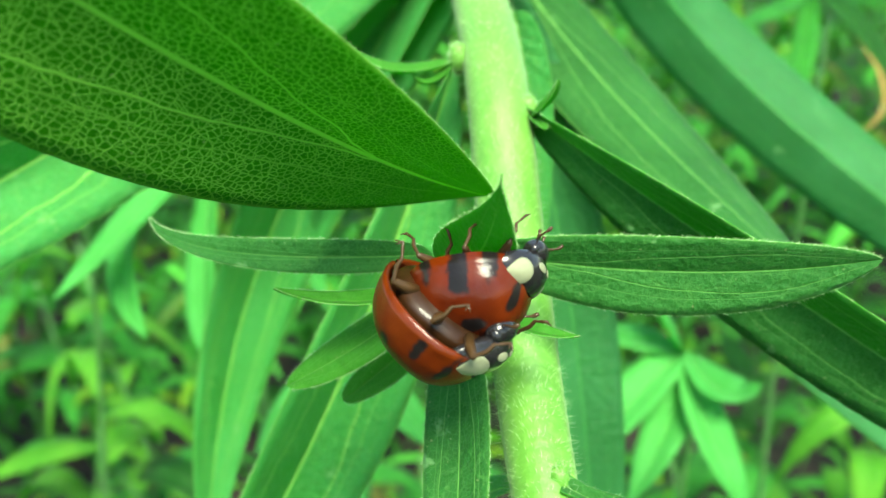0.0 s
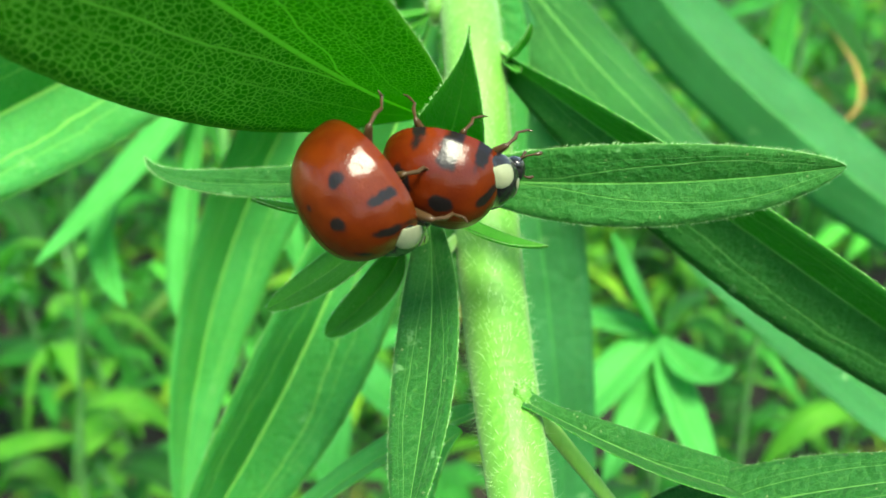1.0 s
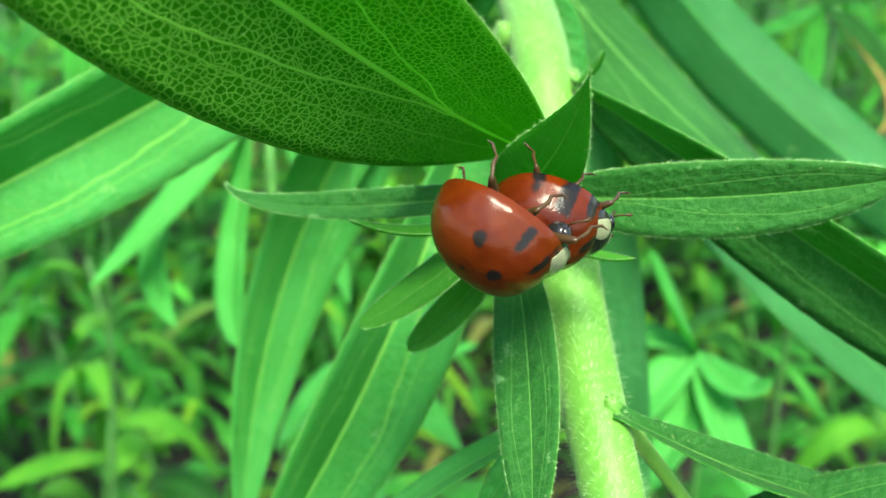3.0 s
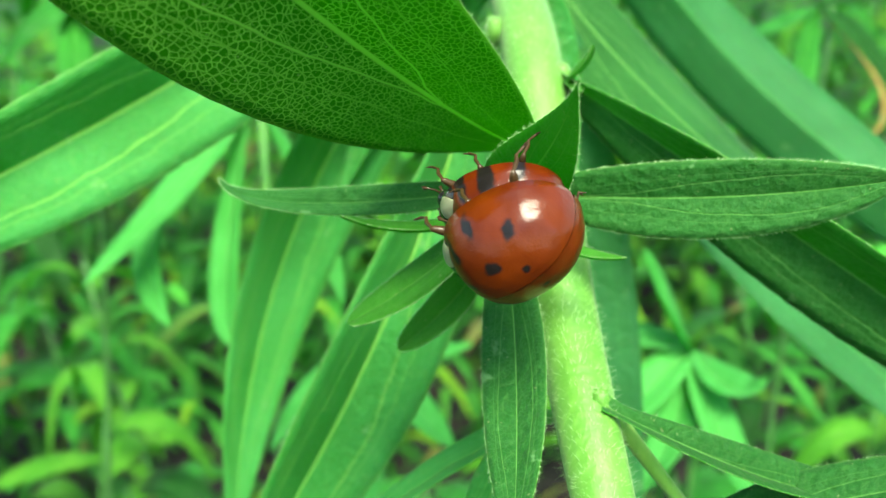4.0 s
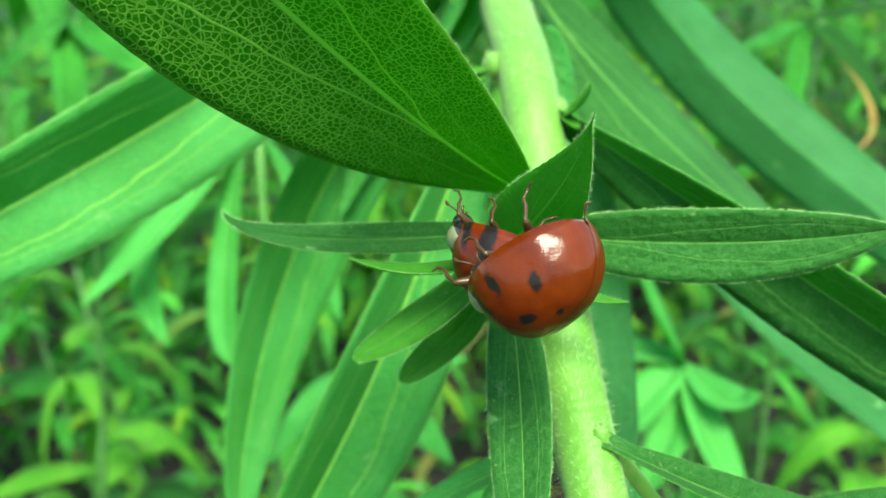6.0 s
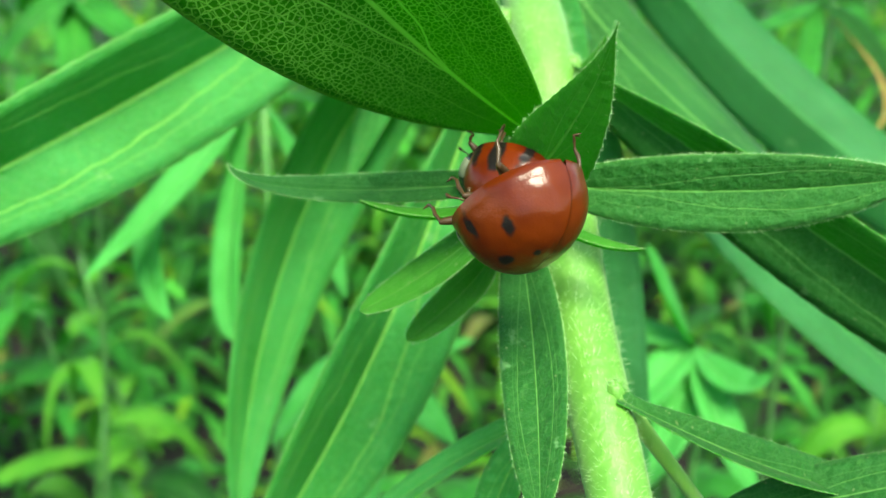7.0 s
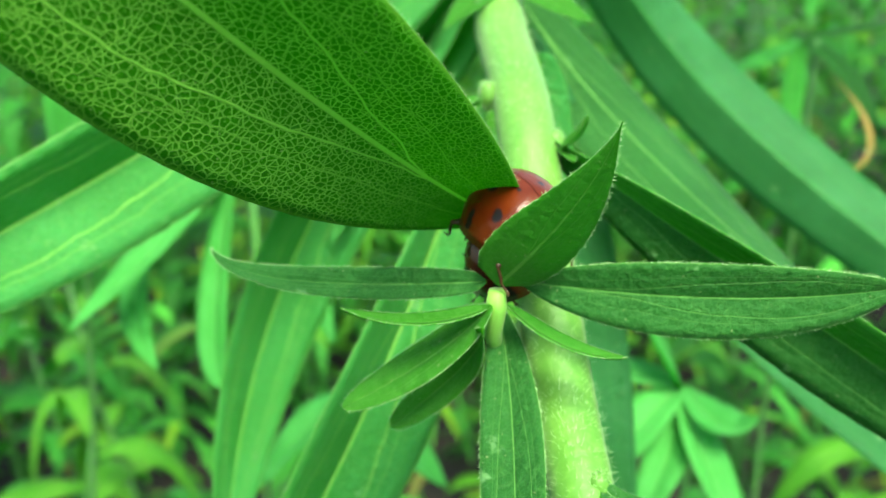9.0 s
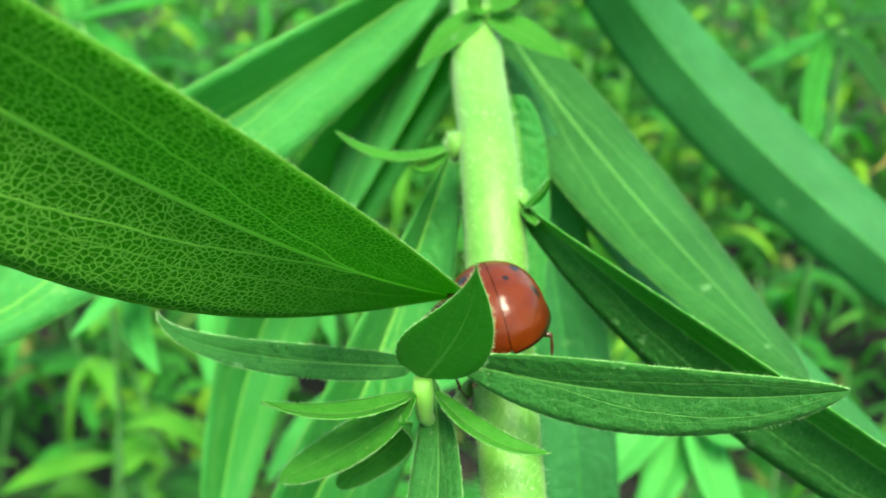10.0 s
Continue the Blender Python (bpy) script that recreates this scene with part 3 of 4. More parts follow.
whorl((-0.164, 6.119, 0.143), (-0.082, 5.679, -0.747), (-0.137, 4.809, -1.837), 0.43, (-0.337, -0.910, 0.241), fold=0.22, swell=0.78, point=0.56, twist=-8.57, hairs=160, seed=45, teeth=0.015)
whorl((-0.11, 5.786, 0.108), (0.256, 5.654, -0.15), (0.657, 5.608, -0.223), 0.17, (0.2, -0.5, 0.8), fold=0.3, hairs=50, seed=46, under=BRACT, top=BRACT)
# The leaf on which the ladybirds climb.
bract = part("young_leaf", blade(bmesh.new(), NODE, (0.222, 5.016, 0.602), (0.402, 4.491, 1.009), 0.55, (-0.154, -0.522, -0.839), fold=-0.27, swell=0.31, point=1.49, twist=-3.47, curl=0.05, hairs=70, seed=47, teeth=0.03, rows=36, origin=W(NODE)),
             [BRACT, BRACT, hair_mat], shoot, at=Matrix.Translation(W(NODE) - W(SHOOT_PIVOT)))


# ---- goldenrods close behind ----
def neighbour(top, leaves, label, skin=SUNLIT_LEAF):
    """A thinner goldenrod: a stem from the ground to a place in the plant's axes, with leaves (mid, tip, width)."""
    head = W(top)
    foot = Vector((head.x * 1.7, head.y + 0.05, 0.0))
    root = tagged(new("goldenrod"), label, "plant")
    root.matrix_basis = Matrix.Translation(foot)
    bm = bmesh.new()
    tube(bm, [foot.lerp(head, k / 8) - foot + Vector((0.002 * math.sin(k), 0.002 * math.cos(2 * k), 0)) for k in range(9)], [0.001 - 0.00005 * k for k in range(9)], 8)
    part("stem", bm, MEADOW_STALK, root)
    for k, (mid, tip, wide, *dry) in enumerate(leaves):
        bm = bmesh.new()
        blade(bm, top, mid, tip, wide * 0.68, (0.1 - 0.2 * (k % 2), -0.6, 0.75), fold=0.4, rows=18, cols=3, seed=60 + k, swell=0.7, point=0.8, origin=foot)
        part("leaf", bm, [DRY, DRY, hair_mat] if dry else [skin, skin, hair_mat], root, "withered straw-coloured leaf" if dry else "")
    return root


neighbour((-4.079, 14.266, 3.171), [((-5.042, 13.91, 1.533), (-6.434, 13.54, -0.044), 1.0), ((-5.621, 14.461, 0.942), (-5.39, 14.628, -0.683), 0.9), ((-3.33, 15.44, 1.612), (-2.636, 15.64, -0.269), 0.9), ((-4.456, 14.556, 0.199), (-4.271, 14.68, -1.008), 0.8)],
          "green goldenrod shoot with drooping pointed leaves")
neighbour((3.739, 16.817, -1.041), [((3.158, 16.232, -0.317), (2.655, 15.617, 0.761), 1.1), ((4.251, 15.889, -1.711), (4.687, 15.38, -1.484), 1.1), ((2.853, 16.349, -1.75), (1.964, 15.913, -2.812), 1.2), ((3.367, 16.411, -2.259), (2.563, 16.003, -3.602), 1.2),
                              ((3.954, 15.941, -2.406), (4.498, 15.571, -3.694), 1.1), ((2.735, 16.766, -0.835), (1.678, 16.723, -0.734), 1.0)], "green goldenrod shoot with spreading leaves")
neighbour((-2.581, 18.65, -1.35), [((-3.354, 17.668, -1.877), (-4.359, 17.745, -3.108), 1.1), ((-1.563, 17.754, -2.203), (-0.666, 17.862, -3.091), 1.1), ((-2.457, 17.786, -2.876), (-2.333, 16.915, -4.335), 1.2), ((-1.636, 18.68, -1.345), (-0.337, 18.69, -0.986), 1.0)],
          "green goldenrod shoot with spreading leaves")
neighbour((7.144, 19.167, 6.401), [((5.938, 18.22, 5.601), (4.931, 17.25, 5.073), 0.7), ((7.593, 18.273, 5.367), (7.953, 17.414, 3.961), 0.75), ((6.528, 18.301, 4.896), (6.161, 17.438, 3.403), 0.7), ((8.14, 19.172, 6.525), (9.384, 19.169, 6.774), 0.7), ((8.348, 18.888, 4.366), (7.649, 18.485, 3.25), 0.22, 1)],
          "green goldenrod shoot with drooping pointed leaves", FAR_LEAF)
neighbour((-10.025, 20.796, 7.185), [((-10.504, 19.881, 6.2), (-11.55, 19.979, 5.029), 1.2), ((-8.806, 19.911, 6.201), (-7.288, 19.049, 5.031), 1.2), ((-9.59, 19.988, 5.291), (-9.032, 19.204, 3.173), 1.2), ((-8.793, 20.79, 7.459), (-7.288, 20.79, 7.732), 1.2)],
          "green goldenrod shoot with spreading leaves", FAR_LEAF)

# ---- ladybirds ----
def shell_material(name, base, spots, deep):
    """Glossy wing case with round dark spots at (along, across, radius), mirrored."""
    m, n, l, p = mat(name)
    k = Net(n, l)
    tc = n.new("ShaderNodeTexCoord")
    sep = n.new("ShaderNodeSeparateXYZ")
    l.new(tc.outputs["Object"], sep.inputs[0])
    ay = k.math("ABSOLUTE", sep.outputs[1])
    wob = k.math("MULTIPLY", k.math("SUBTRACT", k.noise(tc.outputs["Object"], 1400.0, 2.0), 0.5), 0.35 * UNIT * 0.2)
    mask = None
    for sx, sy, r in spots:
        dx = k.math("SUBTRACT", sep.outputs[0], sx * UNIT)
        dy = k.math("SUBTRACT", ay, sy * UNIT)
        d = k.math("ADD", k.math("SQRT", k.math("ADD", k.math("MULTIPLY", dx, dx), k.math("MULTIPLY", k.math("MULTIPLY", dy, dy), 1.7))), wob)
        one = k.step(d, (r - 0.012) * UNIT, (r + 0.012) * UNIT, 1.0, 0.0)
        mask = one if mask is None else k.math("MAXIMUM", mask, one)
    tone = k.noise(tc.outputs["Object"], 420.0, 3.0)
    col = k.mix(k.step(tone, 0.3, 0.75), base, deep)
    col = k.mix(mask, col, (0.008, 0.006, 0.006))
    l.new(col, p.inputs["Base Color"])
    p.inputs["Roughness"].default_value = 0.4
    p.inputs["Coat Weight"].default_value = 0.38
    p.inputs["Specular IOR Level"].default_value = 0.08
    p.inputs["Coat Roughness"].default_value = 0.03
    p.inputs["Subsurface Weight"].default_value = 0.0
    k.bump(k.math("ADD", k.noise(tc.outputs["Object"], 9000.0, 2.0), k.math("MULTIPLY", k.noise(tc.outputs["Object"], 700.0, 1.0), 12.0)), 0.35, 0.00004, (p.inputs["Normal"], p.inputs["Coat Normal"]))
    return m


MALE_SPOTS = [(0.29, 0.1, 0.028), (0.26, 0.26, 0.03), (0.09, 0.19, 0.045), (0.1, 0.335, 0.03), (-0.06, 0.09, 0.022), (-0.1, 0.27, 0.032)]
FEMALE_SPOTS = [(0.27, 0.12, 0.042), (0.2, 0.29, 0.05), (0.04, 0.12, 0.062), (0.02, 0.3, 0.055), (-0.19, 0.14, 0.06), (-0.18, 0.29, 0.045), (0.35, 0.03, 0.03)]
MALE_SHELL = shell_material("orange_shell", (0.1, 0.0155, 0.0012), MALE_SPOTS, (0.06, 0.007, 0.001))
FEMALE_SHELL = shell_material("red_shell", (0.1, 0.013, 0.0012), FEMALE_SPOTS, (0.055, 0.006, 0.001))


def plain(name, colour, rough=0.35, coat=0.3):
    m, n, l, p = mat(name)
    k = Net(n, l)
    tc = n.new("ShaderNodeTexCoord")
    t = k.noise(tc.outputs["Object"], 1800.0, 3.0)
    l.new(k.mix(t, tuple(c * 0.7 for c in colour), tuple(min(1, c * 1.3) for c in colour)), p.inputs["Base Color"])
    p.inputs["Roughness"].default_value, p.inputs["Coat Weight"].default_value = rough, coat
    p.inputs["Specular IOR Level"].default_value = 0.2
    k.bump(t, 0.2, 0.00004, (p.inputs["Normal"],))
    return m


BLACK = plain("black_chitin", (0.012, 0.011, 0.012), 0.25, 0.5)
CREAM = plain("cream_chitin", (0.2, 0.215, 0.13), 0.4, 0.2)
BROWN = plain("brown_chitin", (0.042, 0.022, 0.008), 0.42, 0.2)
RUSSET = plain("russet_chitin", (0.07, 0.013, 0.003), 0.4, 0.3)
UMBER = plain("dark_brown_chitin", (0.022, 0.008, 0.002), 0.45, 0.2)


def ladybird(shell, size, label, nod=70):
    """Head along +x, back along +z; the origin lies in the middle of the wing cases."""
    u = UNIT * size
    bug = tagged(new("ladybird"), label, "ladybird")

    def dome(s, a):
        """Outline point of the wing cases: s from tail to front, a across the back."""
        x = -0.42 + 0.8 * s
        q = (s - 0.55) / 0.5505
        half = 0.375 * max(0.0, 1 - abs(q) ** 2.15) ** 0.5 if s < 0.55 else 0.375 * max(0.0, 1 - ((s - 0.55) / 0.48) ** 2.7) ** 0.5
        return x, half

    for sign in (1, -1):
        bm = bmesh.new()
        rows, cols = 26, 14
        grid, inner = [], []
        for i in range(rows + 1):
            s = 0.002 + 0.996 * i / rows
            s = 0.5 - 0.5 * math.cos(math.pi * s)
            x, half = dome(s, 0)
            line, line2 = [], []
            for j in range(cols + 1):
                a = math.pi / 2 * j / cols
                y = half * math.cos(a)
                high = 0.41 * (half / 0.375) ** 0.9
                z = high * math.sin(a) ** 0.9
                if j == 0:
                    y, z = y * 1.055, z - 0.012
                if j == cols:
                    y = 0.003
                line.append(bm.verts.new(Vector((x, sign * y, z - 0.1)) * u))
                line2.append(bm.verts.new(Vector((x * 0.93, sign * max(y * 0.91, 0.004), z * 0.93 - 0.098)) * u))
            grid.append(line)
            inner.append(line2)
        for i in range(rows):
            for j in range(cols):
                f = [grid[i][j], grid[i + 1][j], grid[i + 1][j + 1], grid[i][j + 1]]
                bm.faces.new(f if sign < 0 else f[::-1])
                g = [inner[i][j], inner[i + 1][j], inner[i + 1][j + 1], inner[i][j + 1]]
                g = bm.faces.new(g[::-1] if sign < 0 else g)
                g.material_index = 1
            for j, flip in ((0, sign < 0),):
                f = [grid[i][j], inner[i][j], inner[i + 1][j], grid[i + 1][j]]
                bm.faces.new(f if flip else f[::-1])
        part("wing_case", bm, [shell, RUSSET], bug)
    # Belly with its rings.
    bm = bmesh.new()
    bmesh.ops.create_uvsphere(bm, u_segments=24, v_segments=14, radius=1)
    for v in bm.verts:
        ring = 1 + 0.03 * math.sin(v.co.x * 18)
        v.co = Vector((v.co.x * 0.35 - 0.01, v.co.y * 0.3 * ring, v.co.z * (0.11 if v.co.z < 0 else 0.2) * ring - 0.1)) * u
    part("belly", bm, UMBER, bug)
    # Neck shield, bent down at the front: black, with a large cream patch on each side.
    bend = Matrix.Rotation(radians(nod), 3, "Y")
    hinge = Vector((0.31, 0, -0.02))

    def bent(p):
        return (bend @ (Vector(p) - hinge) + hinge) * u

    def shield_top(x, y):
        e = y / 0.3
        return 0.14 * max(0.03, 1 - (x / 0.16) ** 2 - e * e) ** 0.5 - 0.04 - 0.06 * e * e

    bm = bmesh.new()
    bmesh.ops.create_uvsphere(bm, u_segments=32, v_segments=18, radius=1)
    for v in bm.verts:
        x, y, z = v.co
        v.co = bent((0.385 + x * 0.16 - 0.07 * y * y, y * 0.3, z * (0.14 if z > 0 else 0.07) - 0.04 - 0.06 * y * y))
    shield = part("neck_shield", bm, BLACK, bug, "black neck shield with cream sides")
    for sign in (1, -1):
        for cx, cy, rx, ry in ((0.0, 0.195, 0.1, 0.07), (0.11, 0.06, 0.022, 0.05)):
            bm = bmesh.new()
            bmesh.ops.create_uvsphere(bm, u_segments=20, v_segments=10, radius=1)
            for v in bm.verts:
                y = cy + v.co.y * ry
                x = cx + v.co.x * rx
                e = y / 0.3
                v.co = bent((0.385 + x - 0.07 * e * e, sign * y, shield_top(x, y) + 0.004 + 0.005 * v.co.z))
            part("mark", bm, CREAM, shield, "cream side patch" if cy > 0.1 else "")
    bm = bmesh.new()
    bmesh.ops.create_uvsphere(bm, u_segments=20, v_segments=12, radius=1)
    for v in bm.verts:
        v.co = bent((0.535 + v.co.x * 0.09, v.co.y * 0.125, v.co.z * 0.085 - 0.085))
    head = part("head", bm, BLACK, bug)
    for sign in (1, -1):
        bm = bmesh.new()
        bmesh.ops.create_uvsphere(bm, u_segments=12, v_segments=8, radius=1)
        for v in bm.verts:
            v.co = bent((0.54 + v.co.x * 0.034, sign * 0.11 + v.co.y * 0.026, v.co.z * 0.04 - 0.07))
        part("eye", bm, BLACK, head)
        bm = bmesh.new()
        pts = [(0.59, 0.08, -0.1), (0.63, 0.12, -0.09), (0.665, 0.145, -0.07), (0.69, 0.15, -0.06), (0.715, 0.15, -0.06)]
        tube(bm, [bent((x, sign * y, z)) for x, y, z in pts], [0.007 * u, 0.007 * u, 0.007 * u, 0.014 * u, 0.01 * u], 8)
        part("antenna", bm, BROWN, head)
        bm = bmesh.new()
        tube(bm, [bent((x, sign * y, z)) for x, y, z in ((0.6, 0.04, -0.12), (0.64, 0.055, -0.14), (0.66, 0.05, -0.155))], [0.012 * u, 0.009 * u, 0.014 * u], 8)
        part("palp", bm, BROWN, head)
        for k, (fx, kx, tx, reach) in enumerate(((0.24, 0.36, 0.4, 0.93), (0.05, 0.07, 0.1, 1.0), (-0.14, -0.25, -0.29, 0.95))):
            bm = bmesh.new()
            out = 1 if k < 2 else -1
            hip = Vector((fx, sign * 0.16, -0.16))
            knee = Vector((kx, sign * 0.35 * reach, -0.17))
            ankle = Vector((tx, sign * 0.33 * reach, -0.3))
            toe = Vector((tx + 0.06 * out, sign * 0.3 * reach, -0.36))
            claw = toe + Vector((0.035 * out, sign * 0.025, 0.012))
            pts = [hip, hip.lerp(knee, 0.5) + Vector((0, 0, 0.012)), hip.lerp(knee, 0.93), knee, knee.lerp(ankle, 0.12), knee.lerp(ankle, 0.6) + Vector((0.012 * out, 0, 0)), ankle, ankle.lerp(toe, 0.2), ankle.lerp(toe, 0.6), toe, claw]
            tube(bm, [p * u for p in pts], [q * u for q in (0.028, 0.033, 0.022, 0.017, 0.011, 0.014, 0.011, 0.007, 0.01, 0.01, 0.003)], 10)
            tube(bm, [toe * u, (toe + Vector((0.012 * out, sign * 0.035, 0.02))) * u], [0.007 * u, 0.002 * u], 6)
            part("leg", bm, BROWN, bug)
    return bug


female = ladybird(FEMALE_SHELL, 0.83, "dark red ladybird with large black spots clinging to a leaf", 40)
male = ladybird(MALE_SHELL, 0.95, "glossy orange ladybird with small black spots mounted on another")

SHOOT_ROWS = [
    (0, (3.6, 0.87, 0.29), (-0.000346, 0.000337, 1.1e-05)),
    (0.5, (-1.39, -1.52, -1.4), (0.000157, -0.000334, 0.000111)),
    (1, (-1.76, -1.89, -2.34), (0.000179, -1.7e-05, 0.000114)),
    (1.5, (-2.57, -1.68, -2.58), (0.00022, 9e-05, -3.8e-05)),
    (2, (-3.64, -1.15, -0.91), (0.000202, 0.000545, -0.000245)),
    (2.5, (-1.31, -0.41, 1.29), (-0.000136, 0.000552, -0.000209)),
    (3, (-1.1, -1.32, 1.31), (-0.000102, 0.000258, 0.000275)),
    (4.5, (-2.77, -0.31, -0.36), (0.000187, -0.000236, 1.4e-05)),
    (5, (-3.39, 0.75, 0.11), (0.00032, -0.000165, 0.000204)),
    (5.5, (1.01, 0.62, 0.65), (2.6e-05, -0.000545, 0.000278)),
    (7, (-3.23, 0.96, 2.04), (1.7e-05, 0.000169, -0.000112)),
    (7.5, (-2.32, 1.23, 1.65), (0.000101, -0.000196, -1.7e-05)),
    (8, (-1.48, 0.91, 2.74), (9.7e-05, 3.1e-05, -5.7e-05)),
    (8.5, (1, 1.97, 1.46), (0.0002, -0.000527, 0.000242)),
    (9, (1.05, 1.45, 0.73), (3.5e-05, -0.000351, -0.000268)),
    (9.5, (5.48, -0.36, -1.23), (-0.000287, 4.9e-05, 2.5e-05)),
    (9.8, (7.27, 0.73, -1.63), (-0.000467, -6e-05, -7.2e-05)),
    (10, (6, -0.3, -2.01), (-0.000465, 0.000342, -0.00013)),
]
BIG_ROWS = [
    (0, (-0.60, -2.65, -2.27), (0.000194, -0.000215, 0.000057)),
    (0.5, (5.14, 0.56, 4.27), (-0.000227, 0.000016, 0.000049)),
    (1, (7.01, 2.08, 6.94), (-0.000578, 0.000068, 0.000288)),
    (1.5, (6.50, 3.03, 8.71), (-0.000747, 0.000040, 0.000291)),
    (2, (6.87, 1.41, 7.37), (-0.000372, 0.000056, 0.000256)),
    (2.5, (4.10, -1.82, 0.13), (0.000421, 0.000210, -0.000267)),
    (3, (0.88, -4.29, 2.12), (0.000317, -0.000034, 0.000009)),
    (4.5, (2.57, 2.38, -2.78), (0.000443, 0.000012, -0.000439)),
    (5, (0.03, 1.73, 2.20), (0.000215, -0.000123, 0.000046)),
    (5.5, (-2.16, 3.94, -9.08), (0.000456, -0.000136, -0.000835)),
    (7, (-3.16, 2.12, -6.01), (0.000172, -0.000005, 0.000198)),
    (7.5, (-4.44, -0.11, -5.47), (0.000317, -0.000014, 0.000138)),
    (8, (-4.48, 0.67, -4.12), (0.000099, -0.000092, 0.000258)),
    (8.5, (-4.53, 1.45, -2.76), (-0.000118, -0.000171, 0.000378)),
    (9, (-4.52, -2.73, 0.75), (-0.000219, -0.000054, 0.000060)),
    (9.5, (-2.52, -0.87, -1.87), (-0.000021, 0.000080, 0.000100)),
    (9.8, (-3.10, -3.34, -1.90), (-0.000116, -0.000074, -0.000121)),
    (10, (-2.98, -2.49, -1.90), (-0.000224, -0.000049, -0.000098)),
]
BRACT_ROWS = [
    (0, (5.80, 4.45, -30.53), (0.000521, -0.000254, -0.000399)),
    (0.5, (4.14, 7.57, -28.39), (0.000435, -0.000187, -0.000322)),
    (1, (3.22, 7.36, -28.11), (0.000362, -0.000136, -0.000218)),
    (1.5, (5.09, 8.34, -28.51), (0.000286, -0.000081, -0.000123)),
    (2, (5.69, 8.35, -28.78), (0.000211, -0.000031, -0.000021)),
    (2.5, (7.87, 9.57, -29.16), (0.000137, 0.000017, 0.000079)),
    (3, (6.42, 10.07, -28.42), (0.000130, 0.000015, 0.000058)),
    (4.5, (10.18, 12.33, -29.23), (0.000106, -0.000002, 0.000000)),
    (5, (8.49, 11.78, -28.87), (0.000098, -0.000005, -0.000018)),
    (5.5, (5.22, 9.29, -28.67), (0.000132, -0.000109, 0.000096)),
    (7, (3.41, 8.49, -28.35), (0.000245, -0.000403, 0.000441)),
    (7.5, (3.07, -1.74, -17.46), (0.000267, -0.000428, 0.000621)),
    (8, (-19.52, 1.90, 10.31), (0.000521, 0.000003, 0.000800)),
    (8.5, (-15.14, 3.40, 10.74), (0.000132, 0.000563, 0.000714)),
    (9, (1.67, -0.45, -0.38), (0.000049, 0.000374, 0.000712)),
    (9.5, (2.28, -3.64, -4.28), (-0.000019, 0.000291, 0.000514)),
    (9.8, (-0.39, -5.31, -5.15), (-0.000049, 0.000267, 0.000376)),
    (10, (0.59, -4.46, -5.22), (-0.000044, 0.000260, 0.000381)),
]
FEMALE_ROWS = [
    (0, (-0.00028, 0.03442, 0.38026), (0.954, -0.175, 0.243), (0.017, -0.777, -0.629)),
    (0.5, (0.00069, 0.03418, 0.3812), (0.911, 0.003, 0.412), (0.235, -0.827, -0.511)),
    (1, (-0.0001, 0.03399, 0.3815), (0.965, -0.12, -0.23), (0.08, -0.8, -0.6)),
    (1.5, (-0.00033, 0.03726, 0.37983), (0.734, 0.566, -0.376), (0.304, -0.769, -0.563)),
    (2, (0.0005, 0.03704, 0.37945), (0.677, 0.612, -0.409), (0.324, -0.746, -0.581)),
    (2.5, (0.0001, 0.03588, 0.37996), (0.758, 0.429, -0.49), (0.105, -0.823, -0.558)),
    (3, (-1e-05, 0.0351, 0.37991), (0.903, -0.052, -0.428), (-0.15, -0.86, -0.48)),
    (3.7, (-0.00058, 0.03472, 0.38014), (-0.112, -0.022, -0.993), (-0.073, -0.997, 0.031)),
    (4.3, (-0.00145, 0.03413, 0.38085), (-0.899, 0.059, 0.435), (-0.374, -0.623, -0.688)),
    (4.5, (-0.00129, 0.03427, 0.38116), (-0.899, 0.059, 0.435), (-0.374, -0.622, -0.688)),
    (5, (-0.00105, 0.03485, 0.38142), (-0.87, 0.47, 0.12), (-0.288, -0.722, -0.629)),
    (5.5, (-0.00145, 0.03359, 0.3806), (-0.86, 0.48, 0.1), (-0.148, -0.733, -0.664)),
    (7, (-0.00154, 0.03921, 0.37902), (-0.859, 0.498, -0.123), (-0.425, -0.825, -0.372)),
    (7.5, (-0.00265, 0.03886, 0.38009), (-0.912, 0.319, 0.259), (-0.287, -0.945, 0.156)),
    (7.8, (-0.0023, 0.03872, 0.38123), (-0.907, 0.414, -0.075), (-0.394, -0.774, 0.496)),
    (7.9, (-0.0029, 0.03825, 0.382), (-0.651, 0.749, 0.123), (-0.376, -0.459, 0.805)),
    (8, (-0.00342, 0.03812, 0.38351), (-0.065, 0.998, 0), (-0.116, -0.007, 0.993)),
    (8.5, (-0.00026, 0.04563, 0.38086), (-0.364, 0.928, 0.081), (-0.019, -0.095, 0.995)),
    (9, (-0.00056, 0.04444, 0.37829), (-0.817, 0.323, -0.477), (-0.576, -0.477, 0.664)),
    (9.5, (-6e-05, 0.04657, 0.37686), (-0.796, 0.498, -0.344), (-0.457, -0.122, 0.881)),
    (10, (-6e-05, 0.04696, 0.37678), (-0.681, 0.725, 0.102), (0.023, -0.118, 0.993)),
]
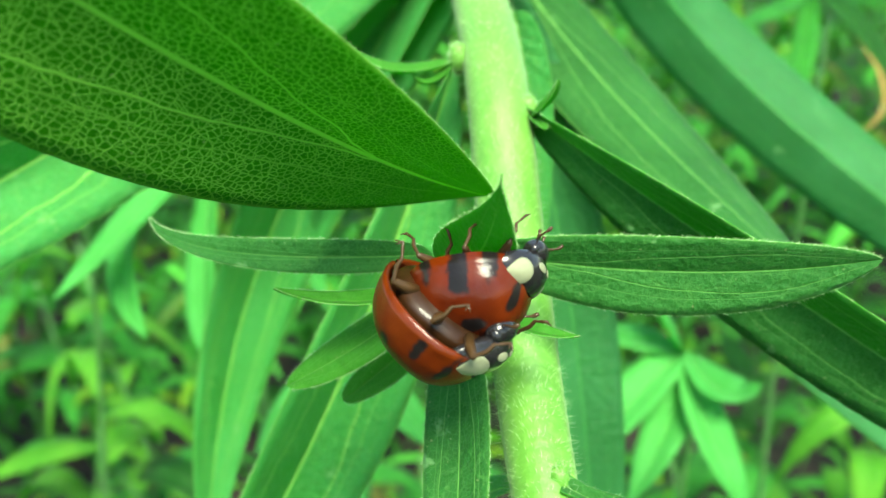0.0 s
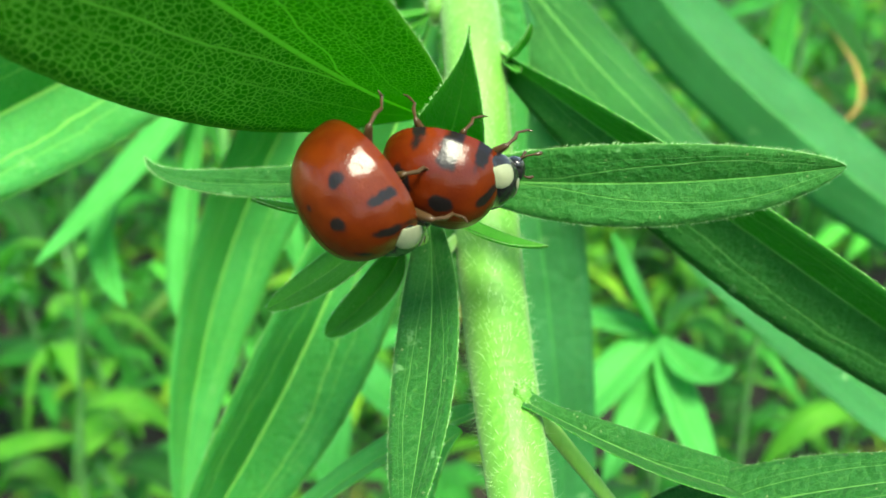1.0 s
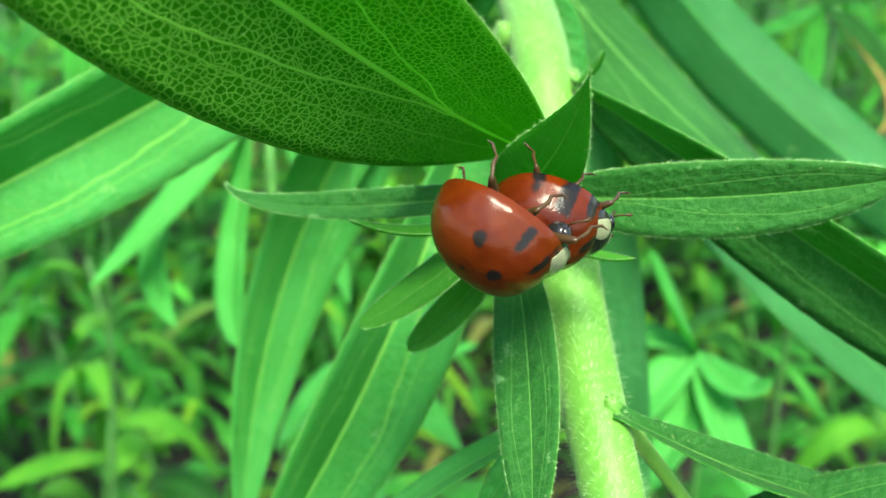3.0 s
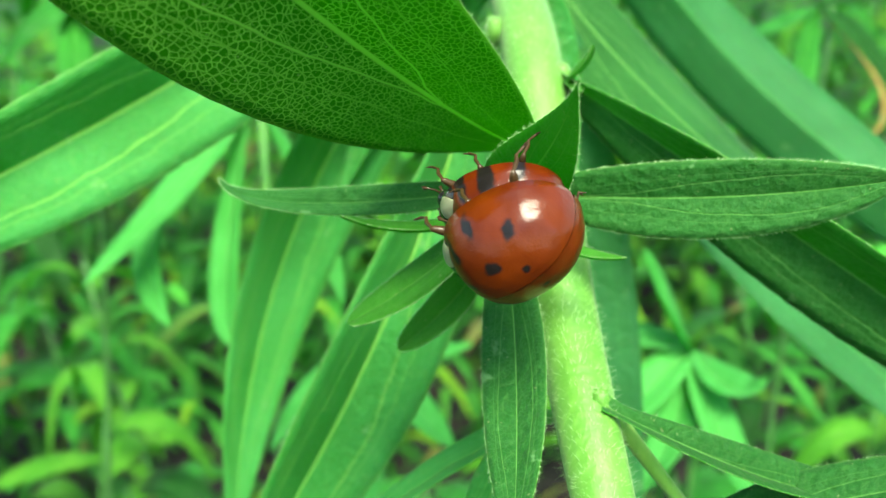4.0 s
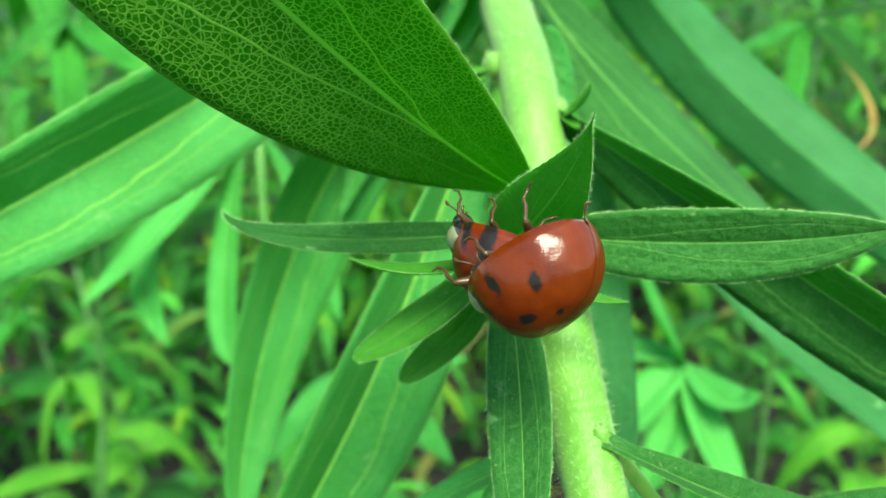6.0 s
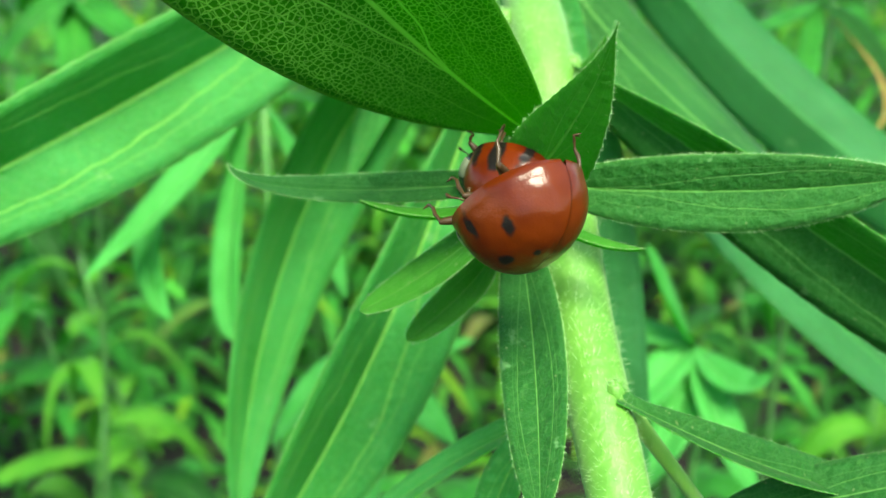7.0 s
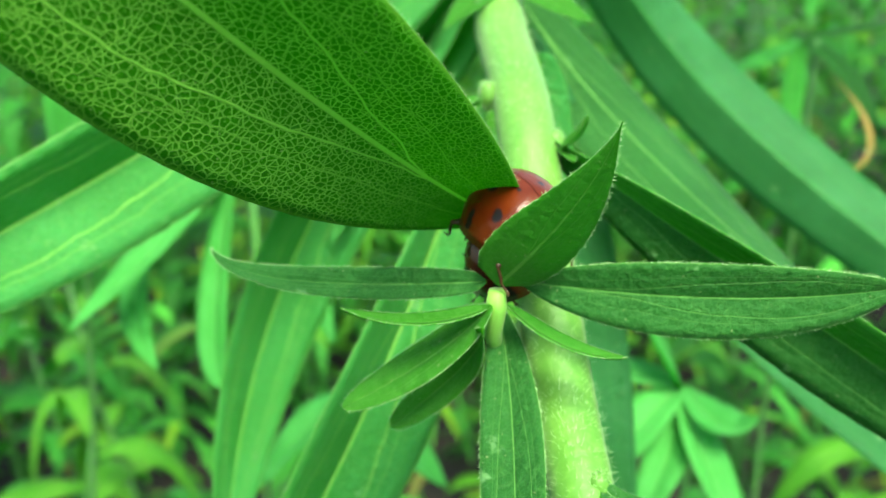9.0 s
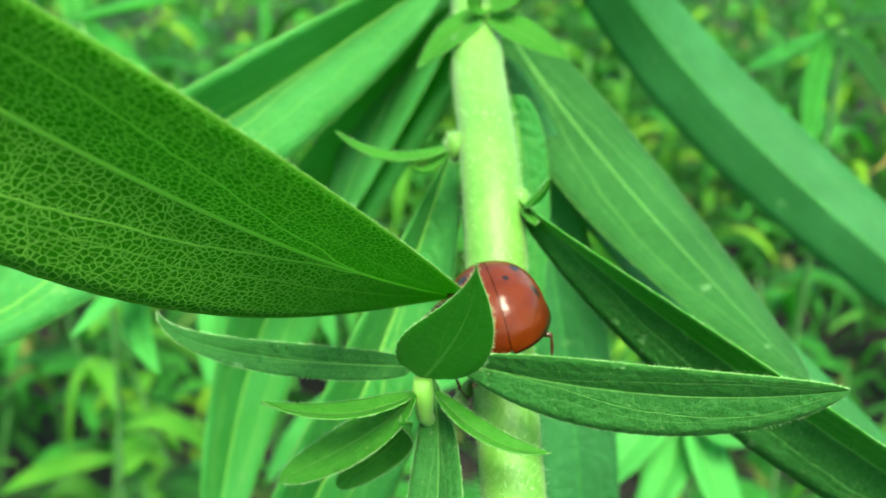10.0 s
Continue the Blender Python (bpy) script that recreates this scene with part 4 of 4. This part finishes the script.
MALE_ROWS = [
    (0, (-0.0019, 0.03412, 0.37895), (0.715, -0.502, -0.487), (-0.571, -0.017, -0.821)),
    (0.5, (-0.00121, 0.03394, 0.37905), (0.794, -0.467, -0.39), (-0.457, -0.035, -0.889)),
    (1, (-0.00389, 0.0325, 0.3813), (0.572, -0.255, -0.78), (-0.696, -0.654, -0.296)),
    (1.5, (-0.00189, 0.03361, 0.37972), (0.539, 0.252, -0.804), (-0.127, -0.919, -0.374)),
    (2, (-0.00064, 0.03334, 0.37925), (0.5, 0.2, -0.84), (-0.33, -0.83, -0.42)),
    (2.5, (-0.00162, 0.03234, 0.38008), (0.5, 0.42, -0.75), (-0.38, -0.8, -0.46)),
    (3, (-0.00252, 0.03217, 0.38048), (0.8, -0.1, -0.59), (-0.6, -0.6, -0.53)),
    (3.7, (-0.00148, 0.03163, 0.38021), (-0.173, 0.227, -0.958), (-0.171, -0.965, -0.198)),
    (4.3, (-0.00019, 0.03111, 0.37997), (-0.97, -0.086, -0.229), (0.22, -0.719, -0.659)),
    (4.5, (5e-05, 0.03109, 0.37991), (-0.964, -0.139, -0.226), (0.26, -0.653, -0.711)),
    (5, (-1e-05, 0.0312, 0.38111), (-0.76, 0.15, -0.63), (0.42, -0.76, -0.5)),
    (5.5, (0.00038, 0.03003, 0.38135), (-0.7, 0.1, -0.7), (0.4, -0.78, -0.48)),
    (7, (-0.00122, 0.0324, 0.3805), (-0.55, 0.38, -0.74), (0.36, -0.74, -0.57)),
    (7.5, (-0.00131, 0.03219, 0.38082), (-0.814, 0.155, -0.56), (0.25, -0.87, -0.42)),
    (7.8, (-0.00279, 0.03395, 0.38235), (-0.93, 0.352, -0.108), (-0.368, -0.882, 0.294)),
    (7.9, (-0.00399, 0.03569, 0.38415), (-0.636, 0.753, 0.168), (-0.351, -0.476, 0.806)),
    (8, (-0.00319, 0.03646, 0.38662), (-0.098, 0.987, 0.131), (-0.432, -0.161, 0.888)),
    (8.5, (0.00141, 0.04578, 0.38303), (-0.311, 0.942, 0.126), (0.049, -0.117, 0.992)),
    (9, (-0.0001, 0.04232, 0.38156), (-0.532, 0.823, 0.2), (0.091, -0.18, 0.979)),
    (9.5, (0.00054, 0.04191, 0.38101), (-0.636, 0.765, 0.099), (-0.065, -0.181, 0.981)),
    (10, (0.0017, 0.0446, 0.37994), (-0.25, 0.96, 0.08), (-0.12, -0.18, 0.97)),
]


def turned(v):
    v = Vector(v)
    return Matrix.Rotation(radians(v.length), 4, v) if v.length > 1e-6 else Matrix.Identity(4)


def facing(place, ahead, back):
    x = Vector(ahead).normalized()
    z = Vector(back)
    z = (z - x * z.dot(x)).normalized()
    y = z.cross(x)
    m = Matrix((x, y, z)).transposed().to_4x4()
    m.translation = place
    return m


def motions():
    """The side shoot and the large leaf sway; the pair turns on its leaf and climbs to the far side."""
    walk(shoot, [(t, Matrix.Translation(W(SHOOT_PIVOT) - BASE + Vector(s)) @ turned(v)) for t, v, s in SHOOT_ROWS])
    walk(big_leaf, [(t, Matrix.Translation(W(BIG_PIVOT) - BASE + Vector(s)) @ turned(v)) for t, v, s in BIG_ROWS])
    walk(bract, [(t, Matrix.Translation(W(NODE) - W(SHOOT_PIVOT) + Vector(s)) @ turned(v)) for t, v, s in BRACT_ROWS])
    walk(female, [(t, facing(p, a, b)) for t, p, a, b in FEMALE_ROWS])
    walk(male, [(t, facing(p, a, b)) for t, p, a, b in MALE_ROWS])


motions()
